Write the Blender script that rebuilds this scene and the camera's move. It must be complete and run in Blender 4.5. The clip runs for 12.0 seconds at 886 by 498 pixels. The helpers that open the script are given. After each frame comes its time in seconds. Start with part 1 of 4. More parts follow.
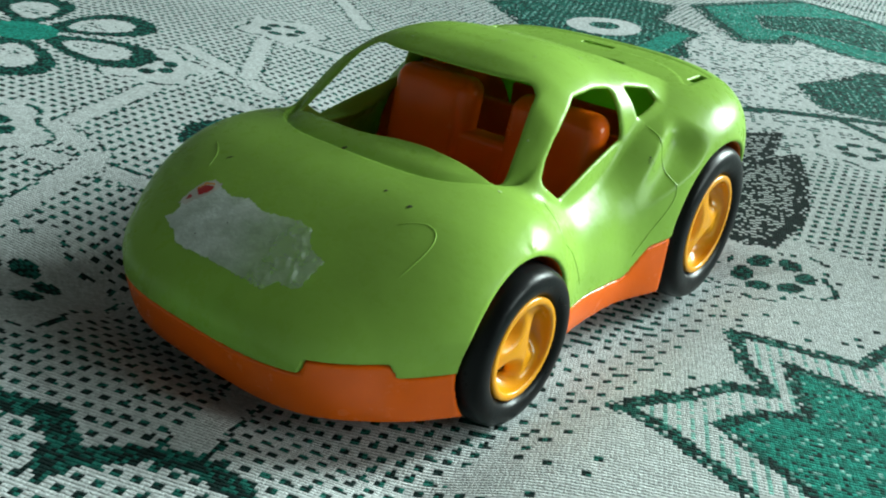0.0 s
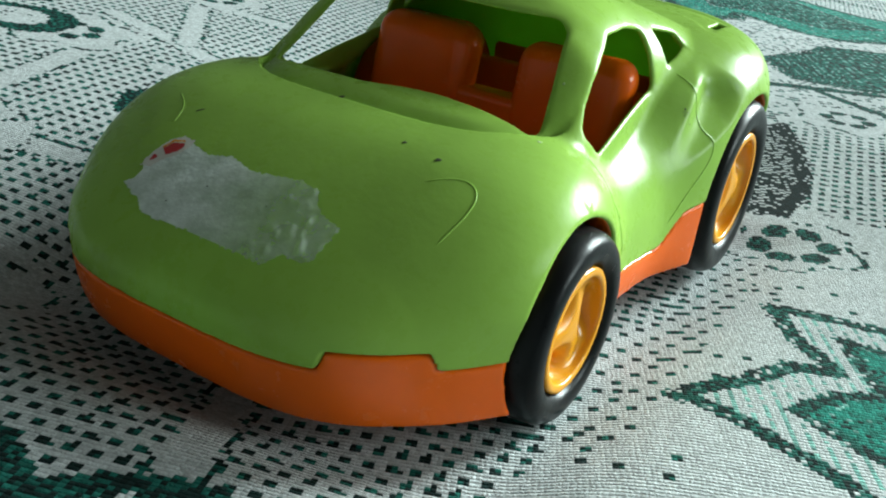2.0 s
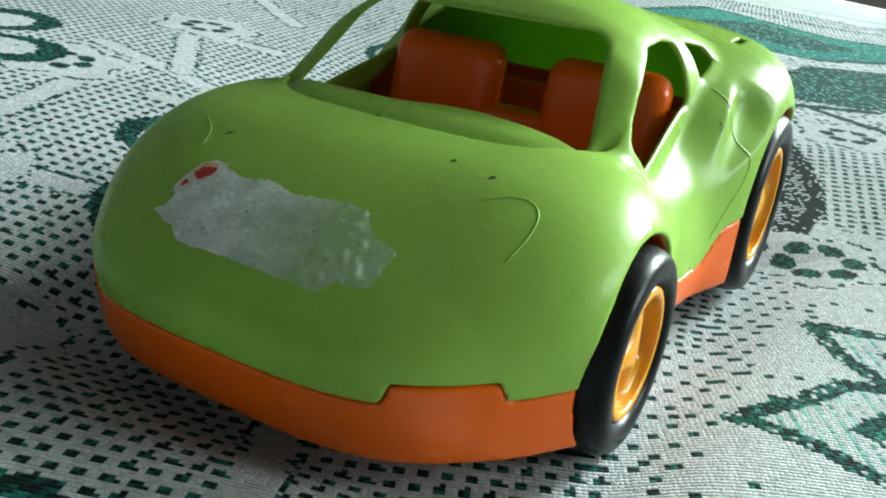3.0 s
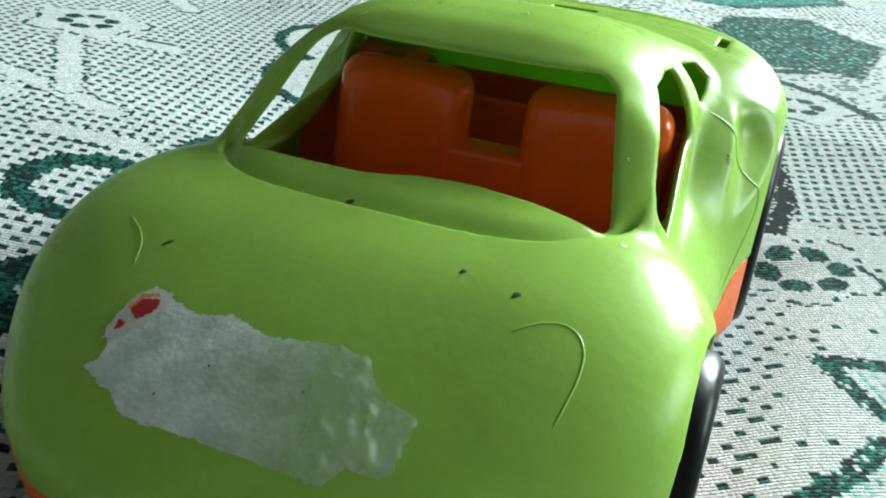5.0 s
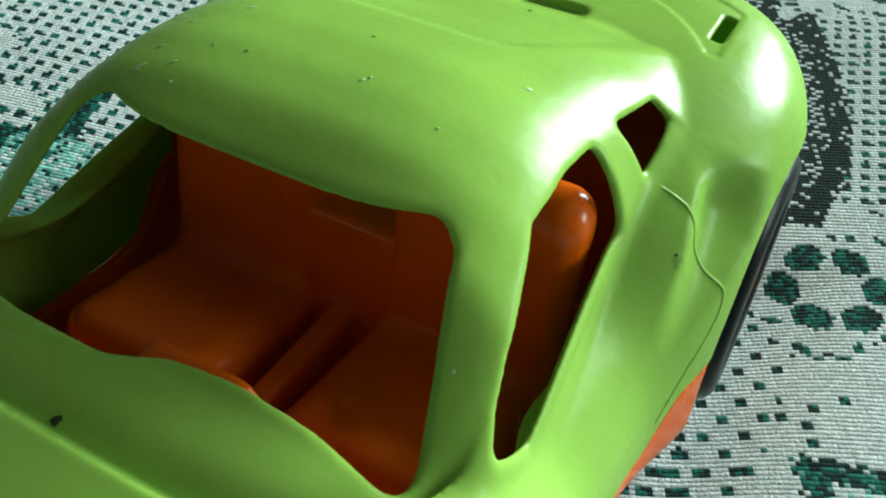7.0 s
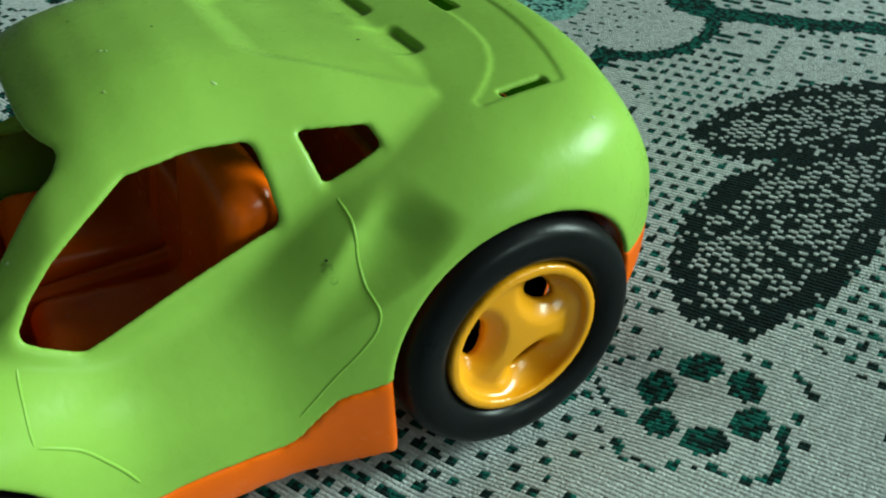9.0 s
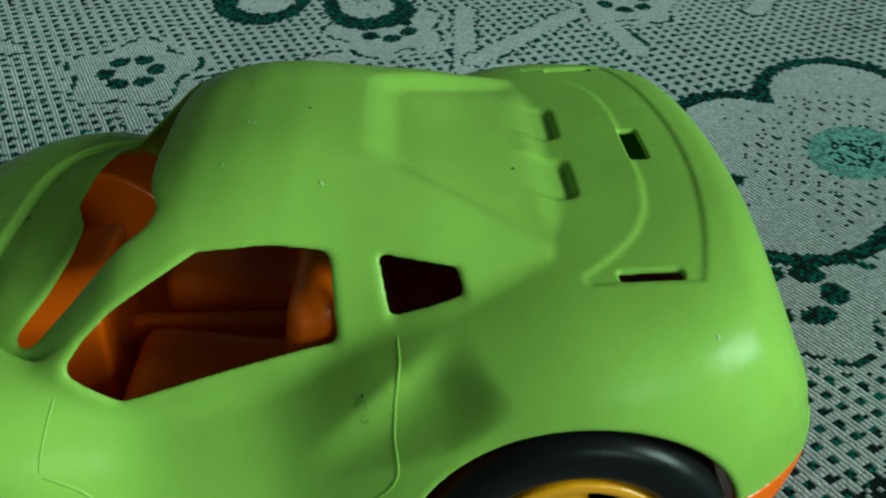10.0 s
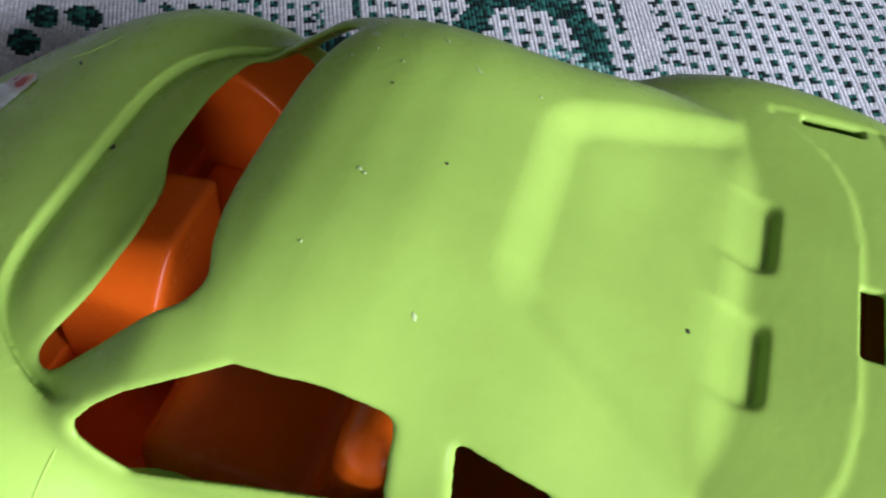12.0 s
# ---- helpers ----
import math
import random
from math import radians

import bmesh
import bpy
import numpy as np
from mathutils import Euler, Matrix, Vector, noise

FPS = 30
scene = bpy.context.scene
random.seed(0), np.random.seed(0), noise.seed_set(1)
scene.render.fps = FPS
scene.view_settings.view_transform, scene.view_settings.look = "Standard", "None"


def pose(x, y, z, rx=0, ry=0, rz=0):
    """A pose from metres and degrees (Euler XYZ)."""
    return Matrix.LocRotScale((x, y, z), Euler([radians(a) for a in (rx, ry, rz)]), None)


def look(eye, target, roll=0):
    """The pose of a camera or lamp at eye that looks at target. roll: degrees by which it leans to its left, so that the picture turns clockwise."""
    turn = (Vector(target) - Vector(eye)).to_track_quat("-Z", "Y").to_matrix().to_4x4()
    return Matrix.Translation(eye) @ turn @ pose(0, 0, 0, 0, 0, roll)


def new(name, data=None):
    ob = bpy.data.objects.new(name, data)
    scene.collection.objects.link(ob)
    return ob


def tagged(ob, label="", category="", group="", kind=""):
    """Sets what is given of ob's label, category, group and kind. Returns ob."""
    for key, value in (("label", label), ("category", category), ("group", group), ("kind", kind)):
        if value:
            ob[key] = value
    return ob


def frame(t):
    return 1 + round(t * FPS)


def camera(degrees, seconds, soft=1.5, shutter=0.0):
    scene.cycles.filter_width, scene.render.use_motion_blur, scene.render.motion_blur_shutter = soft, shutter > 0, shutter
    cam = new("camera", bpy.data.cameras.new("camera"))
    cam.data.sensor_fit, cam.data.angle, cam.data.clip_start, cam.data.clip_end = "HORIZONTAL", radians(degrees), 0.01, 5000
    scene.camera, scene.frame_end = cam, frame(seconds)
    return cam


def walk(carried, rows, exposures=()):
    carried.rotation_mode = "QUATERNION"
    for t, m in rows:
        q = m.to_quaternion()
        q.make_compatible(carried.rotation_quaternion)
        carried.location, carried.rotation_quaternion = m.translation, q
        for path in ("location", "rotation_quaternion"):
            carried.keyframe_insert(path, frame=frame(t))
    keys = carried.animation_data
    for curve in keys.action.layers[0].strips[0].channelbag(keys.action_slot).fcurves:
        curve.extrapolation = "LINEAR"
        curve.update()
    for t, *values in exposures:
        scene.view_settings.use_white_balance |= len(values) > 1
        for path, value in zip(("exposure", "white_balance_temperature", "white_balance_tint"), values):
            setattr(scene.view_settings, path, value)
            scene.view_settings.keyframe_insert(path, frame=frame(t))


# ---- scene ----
from mathutils.bvhtree import BVHTree

cam = camera(52.81, 12.0, soft=2.0, shutter=0.2)
PATH = [
    (0, (0.17190, -0.24728, 0.13995), (-0.01411, 0.01326, -0.00154), 7.26),
    (0.5, (0.15348, -0.24392, 0.13411), (-0.02841, 0.02151, -0.00360), 7.59),
    (1, (0.13783, -0.24342, 0.12681), (-0.03217, 0.03008, -0.01028), 7.89),
    (1.5, (0.13150, -0.23351, 0.11852), (-0.03096, 0.04402, -0.01963), 8.25),
    (2, (0.12892, -0.23238, 0.11091), (-0.02953, 0.04811, -0.02590), 8.03),
    (2.5, (0.11986, -0.23393, 0.10275), (-0.03690, 0.05321, -0.02166), 7.88),
    (4.5, (0.07441, -0.21970, 0.10472), (-0.04410, 0.08149, -0.02849), 6.04),
    (5, (0.06643, -0.20073, 0.11926), (-0.04180, 0.09936, -0.02471), 5.73),
    (5.5, (0.06217, -0.17877, 0.13063), (-0.03788, 0.11177, -0.03694), 5.38),
    (6, (0.05708, -0.14502, 0.14623), (-0.03923, 0.13220, -0.04450), 5.34),
    (6.5, (0.06150, -0.12327, 0.15205), (-0.04443, 0.13632, -0.05745), 4.11),
    (7, (0.07533, -0.10114, 0.15563), (-0.04485, 0.13636, -0.07163), 3.44),
    (7.5, (0.09603, -0.07608, 0.16126), (-0.05534, 0.13213, -0.07588), 0.43),
    (9.5, (0.19837, -0.00049, 0.15782), (-0.08097, 0.08866, -0.03329), -0.07),
    (10, (0.17611, 0.03101, 0.16579), (-0.11489, 0.04680, -0.02804), 1.04),
    (10.5, (0.14460, 0.05531, 0.16213), (-0.13669, 0.03838, -0.04546), 2.58),
    (11, (0.12232, 0.05793, 0.16171), (-0.14247, 0.01928, -0.06389), 2.60),
    (11.5, (0.10201, 0.04699, 0.17489), (-0.14116, 0.01132, -0.07431), 5.89),
    (12, (0.09729, 0.03087, 0.18511), (-0.11850, -0.00889, -0.08757), 9.01),
]
walk(cam, [(t, look(eye, target, roll)) for t, eye, target, roll in PATH], exposures=[(0, -0.28, 6300, 9), (2.5, -0.05, 6250, 13), (4.5, 0.28, 6300, 13), (6, 0.2, 6300, 13), (6.5, 0.08, 6350, 12), (7, -0.33, 6250, 4), (7.5, -0.4, 6250, -1), (9.5, -1.2, 6300, -8), (10, -1.4, 6050, -12), (10.5, -1.6, 5900, 17), (11, -1.12, 5950, 38), (11.5, -0.83, 6000, 45), (12, -0.42, 6050, 46)])

# ---- light: daylight through one window beside the bed, dim room ----
world = bpy.data.worlds.new("sky")
scene.world = world
world.use_nodes = True
sky = world.node_tree.nodes.new("ShaderNodeTexSky")
sky.sky_type, sky.sun_disc = "NISHITA", False
sky.sun_elevation, sky.sun_rotation = radians(35), radians(24)
world.node_tree.links.new(sky.outputs["Color"], world.node_tree.nodes["Background"].inputs["Color"])
world.node_tree.nodes["Background"].inputs["Strength"].default_value = 0.10
for name, place, wide, high, power in (("window_daylight", Vector((1.85, 4.14, 1.95)), 1.6, 1.7, 730), ("side_window_daylight", Vector((4.04, 1.90, 1.60)), 1.5, 1.4, 120)):
    lamp = bpy.data.lights.new(name, "AREA")
    lamp.shape, lamp.size, lamp.size_y, lamp.energy, lamp.color = "RECTANGLE", wide, high, power, (0.84, 1.0, 0.93)
    new(name, lamp).matrix_world = look(place, (0, 0.1, 0.1))


# ---- materials ----
def material(name, rough=0.5):
    m = bpy.data.materials.new(name)
    m.use_nodes = True
    b = m.node_tree.nodes["Principled BSDF"]
    b.inputs["Roughness"].default_value = rough
    return m, m.node_tree, b


def node(tree, kind, **sockets):
    n = tree.nodes.new(kind)
    for key, value in sockets.items():
        n.inputs[key.replace("_", " ")].default_value = value
    return n


def plastic(name, colour, rough, glow=0.0, dirt=0.35, scale=1.0):
    """Moulded toy plastic: two scales of tone, scuffs in the gloss, faint ripple, some light through the wall."""
    m, t, b = material(name, rough)
    co = t.nodes.new("ShaderNodeTexCoord")
    big = node(t, "ShaderNodeTexNoise", Scale=28.0 * scale, Detail=4.0)
    fine = node(t, "ShaderNodeTexNoise", Scale=420.0 * scale, Detail=3.0)
    scuff = node(t, "ShaderNodeTexNoise", Scale=130.0 * scale, Detail=6.0, Roughness=0.7)
    for n in (big, fine, scuff):
        t.links.new(co.outputs["Object"], n.inputs["Vector"])
    ramp = t.nodes.new("ShaderNodeValToRGB")
    c = Vector(colour)
    ramp.color_ramp.elements[0].position, ramp.color_ramp.elements[1].position = 0.3, 0.7
    ramp.color_ramp.elements[0].color = (*(c * 0.84), 1)
    ramp.color_ramp.elements[1].color = (*(c * 1.08), 1)
    t.links.new(big.outputs["Fac"], ramp.inputs["Fac"])
    spot = t.nodes.new("ShaderNodeMapRange")
    spot.inputs["From Min"].default_value, spot.inputs["From Max"].default_value = 0.66, 0.78
    spot.inputs["To Max"].default_value = dirt
    t.links.new(scuff.outputs["Fac"], spot.inputs["Value"])
    mix = t.nodes.new("ShaderNodeMix")
    mix.data_type = "RGBA"
    t.links.new(spot.outputs["Result"], mix.inputs["Factor"])
    t.links.new(ramp.outputs["Color"], mix.inputs["A"])
    mix.inputs["B"].default_value = (*(c * 0.72 + Vector((0.03, 0.03, 0.025))), 1)
    t.links.new(mix.outputs["Result"], b.inputs["Base Color"])
    gloss = t.nodes.new("ShaderNodeMapRange")
    gloss.inputs["From Min"].default_value, gloss.inputs["From Max"].default_value = 0.3, 0.75
    gloss.inputs["To Min"].default_value, gloss.inputs["To Max"].default_value = rough - 0.06, rough + 0.10
    t.links.new(scuff.outputs["Fac"], gloss.inputs["Value"])
    t.links.new(gloss.outputs["Result"], b.inputs["Roughness"])
    bump = node(t, "ShaderNodeBump", Strength=0.06, Distance=0.001)
    t.links.new(fine.outputs["Fac"], bump.inputs["Height"])
    t.links.new(bump.outputs["Normal"], b.inputs["Normal"])
    b.inputs["IOR"].default_value = 1.48
    if glow:
        through_wall = t.nodes.new("ShaderNodeBsdfTranslucent")
        deeper = t.nodes.new("ShaderNodeGamma")   # light that crosses the wall comes out more saturated
        deeper.inputs["Gamma"].default_value = 1.5
        t.links.new(mix.outputs["Result"], deeper.inputs["Color"])
        t.links.new(deeper.outputs["Color"], through_wall.inputs["Color"])
        both = node(t, "ShaderNodeMixShader", Fac=glow)
        t.links.new(b.outputs["BSDF"], both.inputs[1])
        t.links.new(through_wall.outputs["BSDF"], both.inputs[2])
        t.links.new(both.outputs["Shader"], t.nodes["Material Output"].inputs["Surface"])
    return m


GREEN = plastic("lime_plastic", (0.365, 0.615, 0.098), 0.28, 0.26)
GREEN.node_tree.nodes["Principled BSDF"].inputs["Specular IOR Level"].default_value = 0.20
ORANGE = plastic("orange_plastic", (0.93, 0.140, 0.003), 0.22, 0.08)
ORANGE.node_tree.nodes["Principled BSDF"].inputs["Specular IOR Level"].default_value = 0.36
YELLOW = plastic("yellow_plastic", (0.80, 0.33, 0.008), 0.22, 0.04)
RUBBER = plastic("black_rubber", (0.0060, 0.0068, 0.0074), 0.31, 0.0, 0.5)
RUBBER.node_tree.nodes["Principled BSDF"].inputs["Specular IOR Level"].default_value = 0.14


# ---- shapes: signed distances on a fine grid, turned into one smooth skin ----
def smin(a, b, k):
    h = np.clip(0.5 + 0.5 * (b - a) / k, 0, 1)
    return b + (a - b) * h - k * h * (1 - h)


def smax(a, b, k):
    return -smin(-a, -b, k)


def curve_of(values, stations, soft=0.004):
    """A smooth curve through a few (station, value) pairs."""
    s = np.linspace(-0.16, 0.16, 1281)
    v = np.interp(s, stations, values)
    w = np.exp(-0.5 * (np.arange(-60, 61) * 0.00025 / soft) ** 2)
    v = np.convolve(np.pad(v, 60, mode="edge"), w / w.sum(), mode="valid")
    return lambda y: np.interp(y, s, v).astype(np.float32)


def polygon(u, v, corners, soft=0.0):
    """Signed distance to a polygon in a plane, with rounded corners."""
    d = np.full(np.broadcast(u, v).shape, 1e9, np.float32)
    inside = np.zeros(d.shape, bool)
    n = len(corners)
    cu, cv = np.mean(corners, axis=0)
    pts = [(cu + (a - cu) * (1 - soft / max(1e-9, math.hypot(a - cu, b - cv))), cv + (b - cv) * (1 - soft / max(1e-9, math.hypot(a - cu, b - cv)))) for a, b in corners]
    for i in range(n):
        (a, b), (c, e) = pts[i], pts[(i + 1) % n]
        k = np.clip(((u - a) * (c - a) + (v - b) * (e - b)) / ((c - a) ** 2 + (e - b) ** 2), 0, 1)
        d = np.minimum(d, (u - a - k * (c - a)) ** 2 + (v - b - k * (e - b)) ** 2)
        crosses = ((b > v) != (e > v)) & (u < (c - a) * (v - b) / (e - b + 1e-12) + a)
        inside ^= crosses
    d = np.sqrt(d)
    return np.where(inside, -d, d) - soft


def box(x, y, z, centre, half, r):
    q = [np.abs(p - c) - (h - r) for p, c, h in zip((x, y, z), centre, half)]
    out = np.sqrt(sum(np.maximum(a, 0) ** 2 for a in q))
    return out + np.minimum(np.maximum(np.maximum(q[0], q[1]), q[2]), 0) - r


def levelled(f, h):
    g = np.gradient(f, h)
    return f / np.maximum(np.sqrt(g[0] ** 2 + g[1] ** 2 + g[2] ** 2), 0.15)


def skin(f, origin, h, smooth=2, rims=None):
    """The zero surface of a field as vertices and quads (one vertex a cell), lightly smoothed."""
    s = f < 0
    nx, ny, nz = s.shape
    count = np.zeros((nx - 1, ny - 1, nz - 1), np.int8)
    for a in (0, 1):
        for b in (0, 1):
            for c in (0, 1):
                count += s[a:nx - 1 + a, b:ny - 1 + b, c:nz - 1 + c]
    cells = np.argwhere((count > 0) & (count < 8))
    index = np.full(count.shape, -1, np.int32)
    index[tuple(cells.T)] = np.arange(len(cells))
    total, hits = np.zeros((len(cells), 3)), np.zeros(len(cells))
    corners = [np.array(c) for c in ((0, 0, 0), (1, 0, 0), (0, 1, 0), (1, 1, 0), (0, 0, 1), (1, 0, 1), (0, 1, 1), (1, 1, 1))]
    for i, a in enumerate(corners):
        for b in corners[i + 1:]:
            if np.abs(b - a).sum() != 1:
                continue
            fa, fb = f[tuple((cells + a).T)], f[tuple((cells + b).T)]
            m = (fa < 0) != (fb < 0)
            k = fa[m] / (fa[m] - fb[m])
            total[m] += cells[m] + a + k[:, None] * (b - a)
            hits[m] += 1
    verts = total / hits[:, None]
    quads = []
    for axis in range(3):
        lo = [slice(1, n - 1) for n in (nx, ny, nz)]
        hi = list(lo)
        lo[axis], hi[axis] = slice(0, s.shape[axis] - 1), slice(1, s.shape[axis])
        e = np.argwhere(s[tuple(lo)] != s[tuple(hi)])
        for k in range(3):
            if k != axis:
                e[:, k] += 1
        u, w = (axis + 1) % 3, (axis + 2) % 3
        q = []
        for du, dw in ((-1, -1), (0, -1), (0, 0), (-1, 0)):
            c = e.copy()
            c[:, u] += du
            c[:, w] += dw
            q.append(index[tuple(c.T)])
        q = np.stack(q, 1)
        flip = ~s[tuple(e.T)]
        q[flip] = q[flip][:, ::-1]
        quads.append(q)
    quads = np.concatenate(quads)
    ends = np.concatenate([quads[:, [0, 1]], quads[:, [1, 2]], quads[:, [2, 3]], quads[:, [3, 0]]])
    n = len(verts)
    degree = np.bincount(ends[:, 0], minlength=n) + np.bincount(ends[:, 1], minlength=n)
    for step in [0.5, -0.48] * smooth + [0.4]:
        mean = np.stack([(np.bincount(ends[:, 0], verts[ends[:, 1], k], n) + np.bincount(ends[:, 1], verts[ends[:, 0], k], n)) / degree for k in range(3)], 1)
        verts = verts + step * (mean - verts)
    if rims is not None:   # the rims of openings are rounded further
        soft = np.clip(1.3 - rims[tuple(np.round(verts).astype(int).T)] / 0.0016, 0, 1)[:, None] * 0.5
        for _ in range(9):
            mean = np.stack([(np.bincount(ends[:, 0], verts[ends[:, 1], k], n) + np.bincount(ends[:, 1], verts[ends[:, 0], k], n)) / degree for k in range(3)], 1)
            verts = verts + soft * (mean - verts)
    return verts * h + np.array(origin), quads


def mesh_object(name, verts, quads, mat, parent=None, label=""):
    me = bpy.data.meshes.new(name)
    me.vertices.add(len(verts))
    me.vertices.foreach_set("co", np.asarray(verts, np.float32).ravel())
    me.loops.add(quads.size)
    me.loops.foreach_set("vertex_index", quads.astype(np.int32).ravel())
    me.polygons.add(len(quads))
    me.polygons.foreach_set("loop_start", np.arange(0, quads.size, quads.shape[1], dtype=np.int32))
    me.update(calc_edges=True)
    me.polygons.foreach_set("use_smooth", np.ones(len(quads), bool))
    me.materials.append(mat)
    ob = new(name, me)
    ob.parent = parent
    return tagged(ob, label)


def part(name, bm, mat, parent=None, label="", smooth=True):
    me = bpy.data.meshes.new(name)
    bmesh.ops.recalc_face_normals(bm, faces=bm.faces)
    bm.to_mesh(me)
    bm.free()
    for p in me.polygons:
        p.use_smooth = smooth
    me.materials.append(mat)
    ob = new(name, me)
    ob.parent = parent
    return tagged(ob, label)


def block(name, lo, hi, mat, bevel=0.004):
    bm = bmesh.new()
    bmesh.ops.create_cube(bm, size=1)
    for v in bm.verts:
        v.co = Vector([a + (b - a) * (c + 0.5) for a, b, c in zip(lo, hi, v.co)])
    if bevel:
        bmesh.ops.bevel(bm, geom=bm.edges[:], offset=bevel, segments=2, affect="EDGES")
    return part(name, bm, mat, smooth=False)


def grid(lo, hi, h):
    return np.meshgrid(*[np.arange(a, b, h, dtype=np.float32) for a, b in zip(lo, hi)], indexing="ij")


def both_sides(f):
    """Mirrors a field that starts at x = 0."""
    return np.concatenate([f[:0:-1], f])


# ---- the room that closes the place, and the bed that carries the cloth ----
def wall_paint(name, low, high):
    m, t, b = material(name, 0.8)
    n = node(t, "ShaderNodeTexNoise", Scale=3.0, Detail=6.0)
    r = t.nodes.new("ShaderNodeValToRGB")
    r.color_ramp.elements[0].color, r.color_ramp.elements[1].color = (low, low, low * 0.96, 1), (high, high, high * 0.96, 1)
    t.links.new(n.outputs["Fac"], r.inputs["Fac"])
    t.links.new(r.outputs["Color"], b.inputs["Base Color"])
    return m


# second paint: paler, a reflector to lift the bumper and other front faces
PLASTER, BOUNCE_PLASTER = wall_paint("wall_paint", 0.10, 0.13), wall_paint("bounce_wall_paint", 0.26, 0.31)
WHITE, t, b = material("frame_paint", 0.5)
b.inputs["Base Color"].default_value = (0.7, 0.7, 0.68, 1)
SHEET, t, b = material("plain_bed_sheet", 0.9)
b.inputs["Base Color"].default_value = (0.33, 0.36, 0.34, 1)
FLOORING, t, b = material("floor_boards", 0.5)
b.inputs["Base Color"].default_value = (0.16, 0.09, 0.05, 1)


def fixed(ob, label, category):
    return tagged(ob, label, category, kind="structure")


fixed(block("floor", (-4.2, -4.2, -0.60), (4.2, 4.3, -0.50), FLOORING, 0), "brown wooden floor under the bed", "floor")
fixed(block("ceiling", (-4.2, -4.2, 2.9), (4.2, 4.3, 3.0), PLASTER, 0), "dull plain ceiling", "ceiling")
fixed(block("wall_west", (-4.2, -4.2, -0.5), (-4.1, 4.3, 2.9), PLASTER, 0), "dull plain painted wall", "wall")
# unseen south wall, made paler than the rest to bounce light forward
fixed(block("wall_south", (-4.1, -4.2, -0.5), (4.1, -4.1, 2.9), BOUNCE_PLASTER, 0), "unseen pale wall added to bounce light onto the car front", "wall")
for name, lo, hi in (("wall_north_sill", (-4.1, 4.2, -0.5), (4.1, 4.3, 0.95)), ("wall_north_head", (-4.1, 4.2, 2.86), (4.1, 4.3, 2.9)), ("wall_north_left", (-4.1, 4.2, 0.95), (0.80, 4.3, 2.86)), ("wall_north_right", (2.90, 4.2, 0.95), (4.1, 4.3, 2.86)),
                     ("wall_east_sill", (4.1, -4.2, -0.5), (4.2, 4.3, 0.80)), ("wall_east_head", (4.1, -4.2, 2.40), (4.2, 4.3, 2.9)), ("wall_east_left", (4.1, 2.70, 0.80), (4.2, 4.3, 2.40)), ("wall_east_right", (4.1, -4.2, 0.80), (4.2, 1.10, 2.40))):
    fixed(block(name, lo, hi, PLASTER, 0), "dull plain painted wall round the window", "wall")
win = tagged(new("window_1"), "white window frame that lets daylight in", "window", kind="structure")
for lo, hi in (((0.80, 4.22, 0.95), (0.86, 4.28, 2.86)), ((2.84, 4.22, 0.95), (2.90, 4.28, 2.86)), ((0.86, 4.22, 0.95), (2.84, 4.28, 1.01)), ((0.86, 4.22, 2.80), (2.84, 4.28, 2.86))):
    block("window_frame", lo, hi, WHITE, 0.003).parent = win
win = tagged(new("window_2"), "small white window frame that lets daylight in", "window", kind="structure")
for lo, hi in (((4.12, 1.10, 0.80), (4.18, 1.15, 2.40)), ((4.12, 2.65, 0.80), (4.18, 2.70, 2.40)), ((4.12, 1.15, 0.80), (4.18, 2.65, 0.85)), ((4.12, 1.15, 2.35), (4.18, 2.65, 2.40))):
    block("window_frame", lo, hi, WHITE, 0.003).parent = win


def hollow_of_bed(x, y):
    """The soft bed rises all round the place where the car has sunk in, least on the window side."""
    away = np.hypot(np.maximum(np.abs(x) - 0.066, 0), np.maximum(np.maximum(-0.100 - y, y - 0.085), 0)) / 0.15
    level = 1 - 0.8 * np.clip(x / 0.10, 0, 1) * np.clip((0.22 - y) / 0.15, 0, 1)
    return (0.028 + 0.010 * np.clip(-x / 0.15, 0, 1)) * level * (1 - np.exp(-away ** 1.25)) - 0.001


bed = tagged(new("bed"), "broad soft mattress on a low base under the patterned cloth", "bed")
block("mattress", (-2.0, -2.0, -0.22), (1.9, 2.0, -0.016), SHEET, 0.03).parent = bed
quilt = bmesh.new()
bmesh.ops.create_grid(quilt, x_segments=120, y_segments=120, size=1.90)
for v in quilt.verts:
    v.co.z = float(hollow_of_bed(v.co.x, v.co.y)) - 0.0135
rim_of = [e for e in quilt.edges if e.is_boundary]
for v in {v for g in bmesh.ops.extrude_edge_only(quilt, edges=rim_of)["geom"] for v in ([g] if isinstance(g, bmesh.types.BMVert) else [])}:
    v.co.z = -0.0165
part("quilt", quilt, SHEET, bed, "pale soft quilt under the cloth")
block("bed_base", (-1.95, -1.95, -0.50), (1.85, 1.95, -0.221), FLOORING, 0.01).parent = bed

# ---- the cloth: one mesh point a thread, woven pattern of lace, flowers and leaves ----
PITCH = 0.00128   # one thread
TURN = radians(25)
CLOTH, t, b = material("jacquard_cloth", 0.92)
at = t.nodes.new("ShaderNodeAttribute")
at.attribute_name = "thread"
co = t.nodes.new("ShaderNodeTexCoord")
fuzz = node(t, "ShaderNodeTexNoise", Scale=1700.0, Detail=3.0)
soil = node(t, "ShaderNodeTexNoise", Scale=9.0, Detail=5.0)
for n in (fuzz, soil):
    t.links.new(co.outputs["Object"], n.inputs["Vector"])


def maths(op, a, b):
    n = t.nodes.new("ShaderNodeMath")
    n.operation = op
    for k, v in enumerate((a, b)):
        if isinstance(v, float):
            n.inputs[k].default_value = v
        else:
            t.links.new(v, n.inputs[k])
    return n.outputs[0]


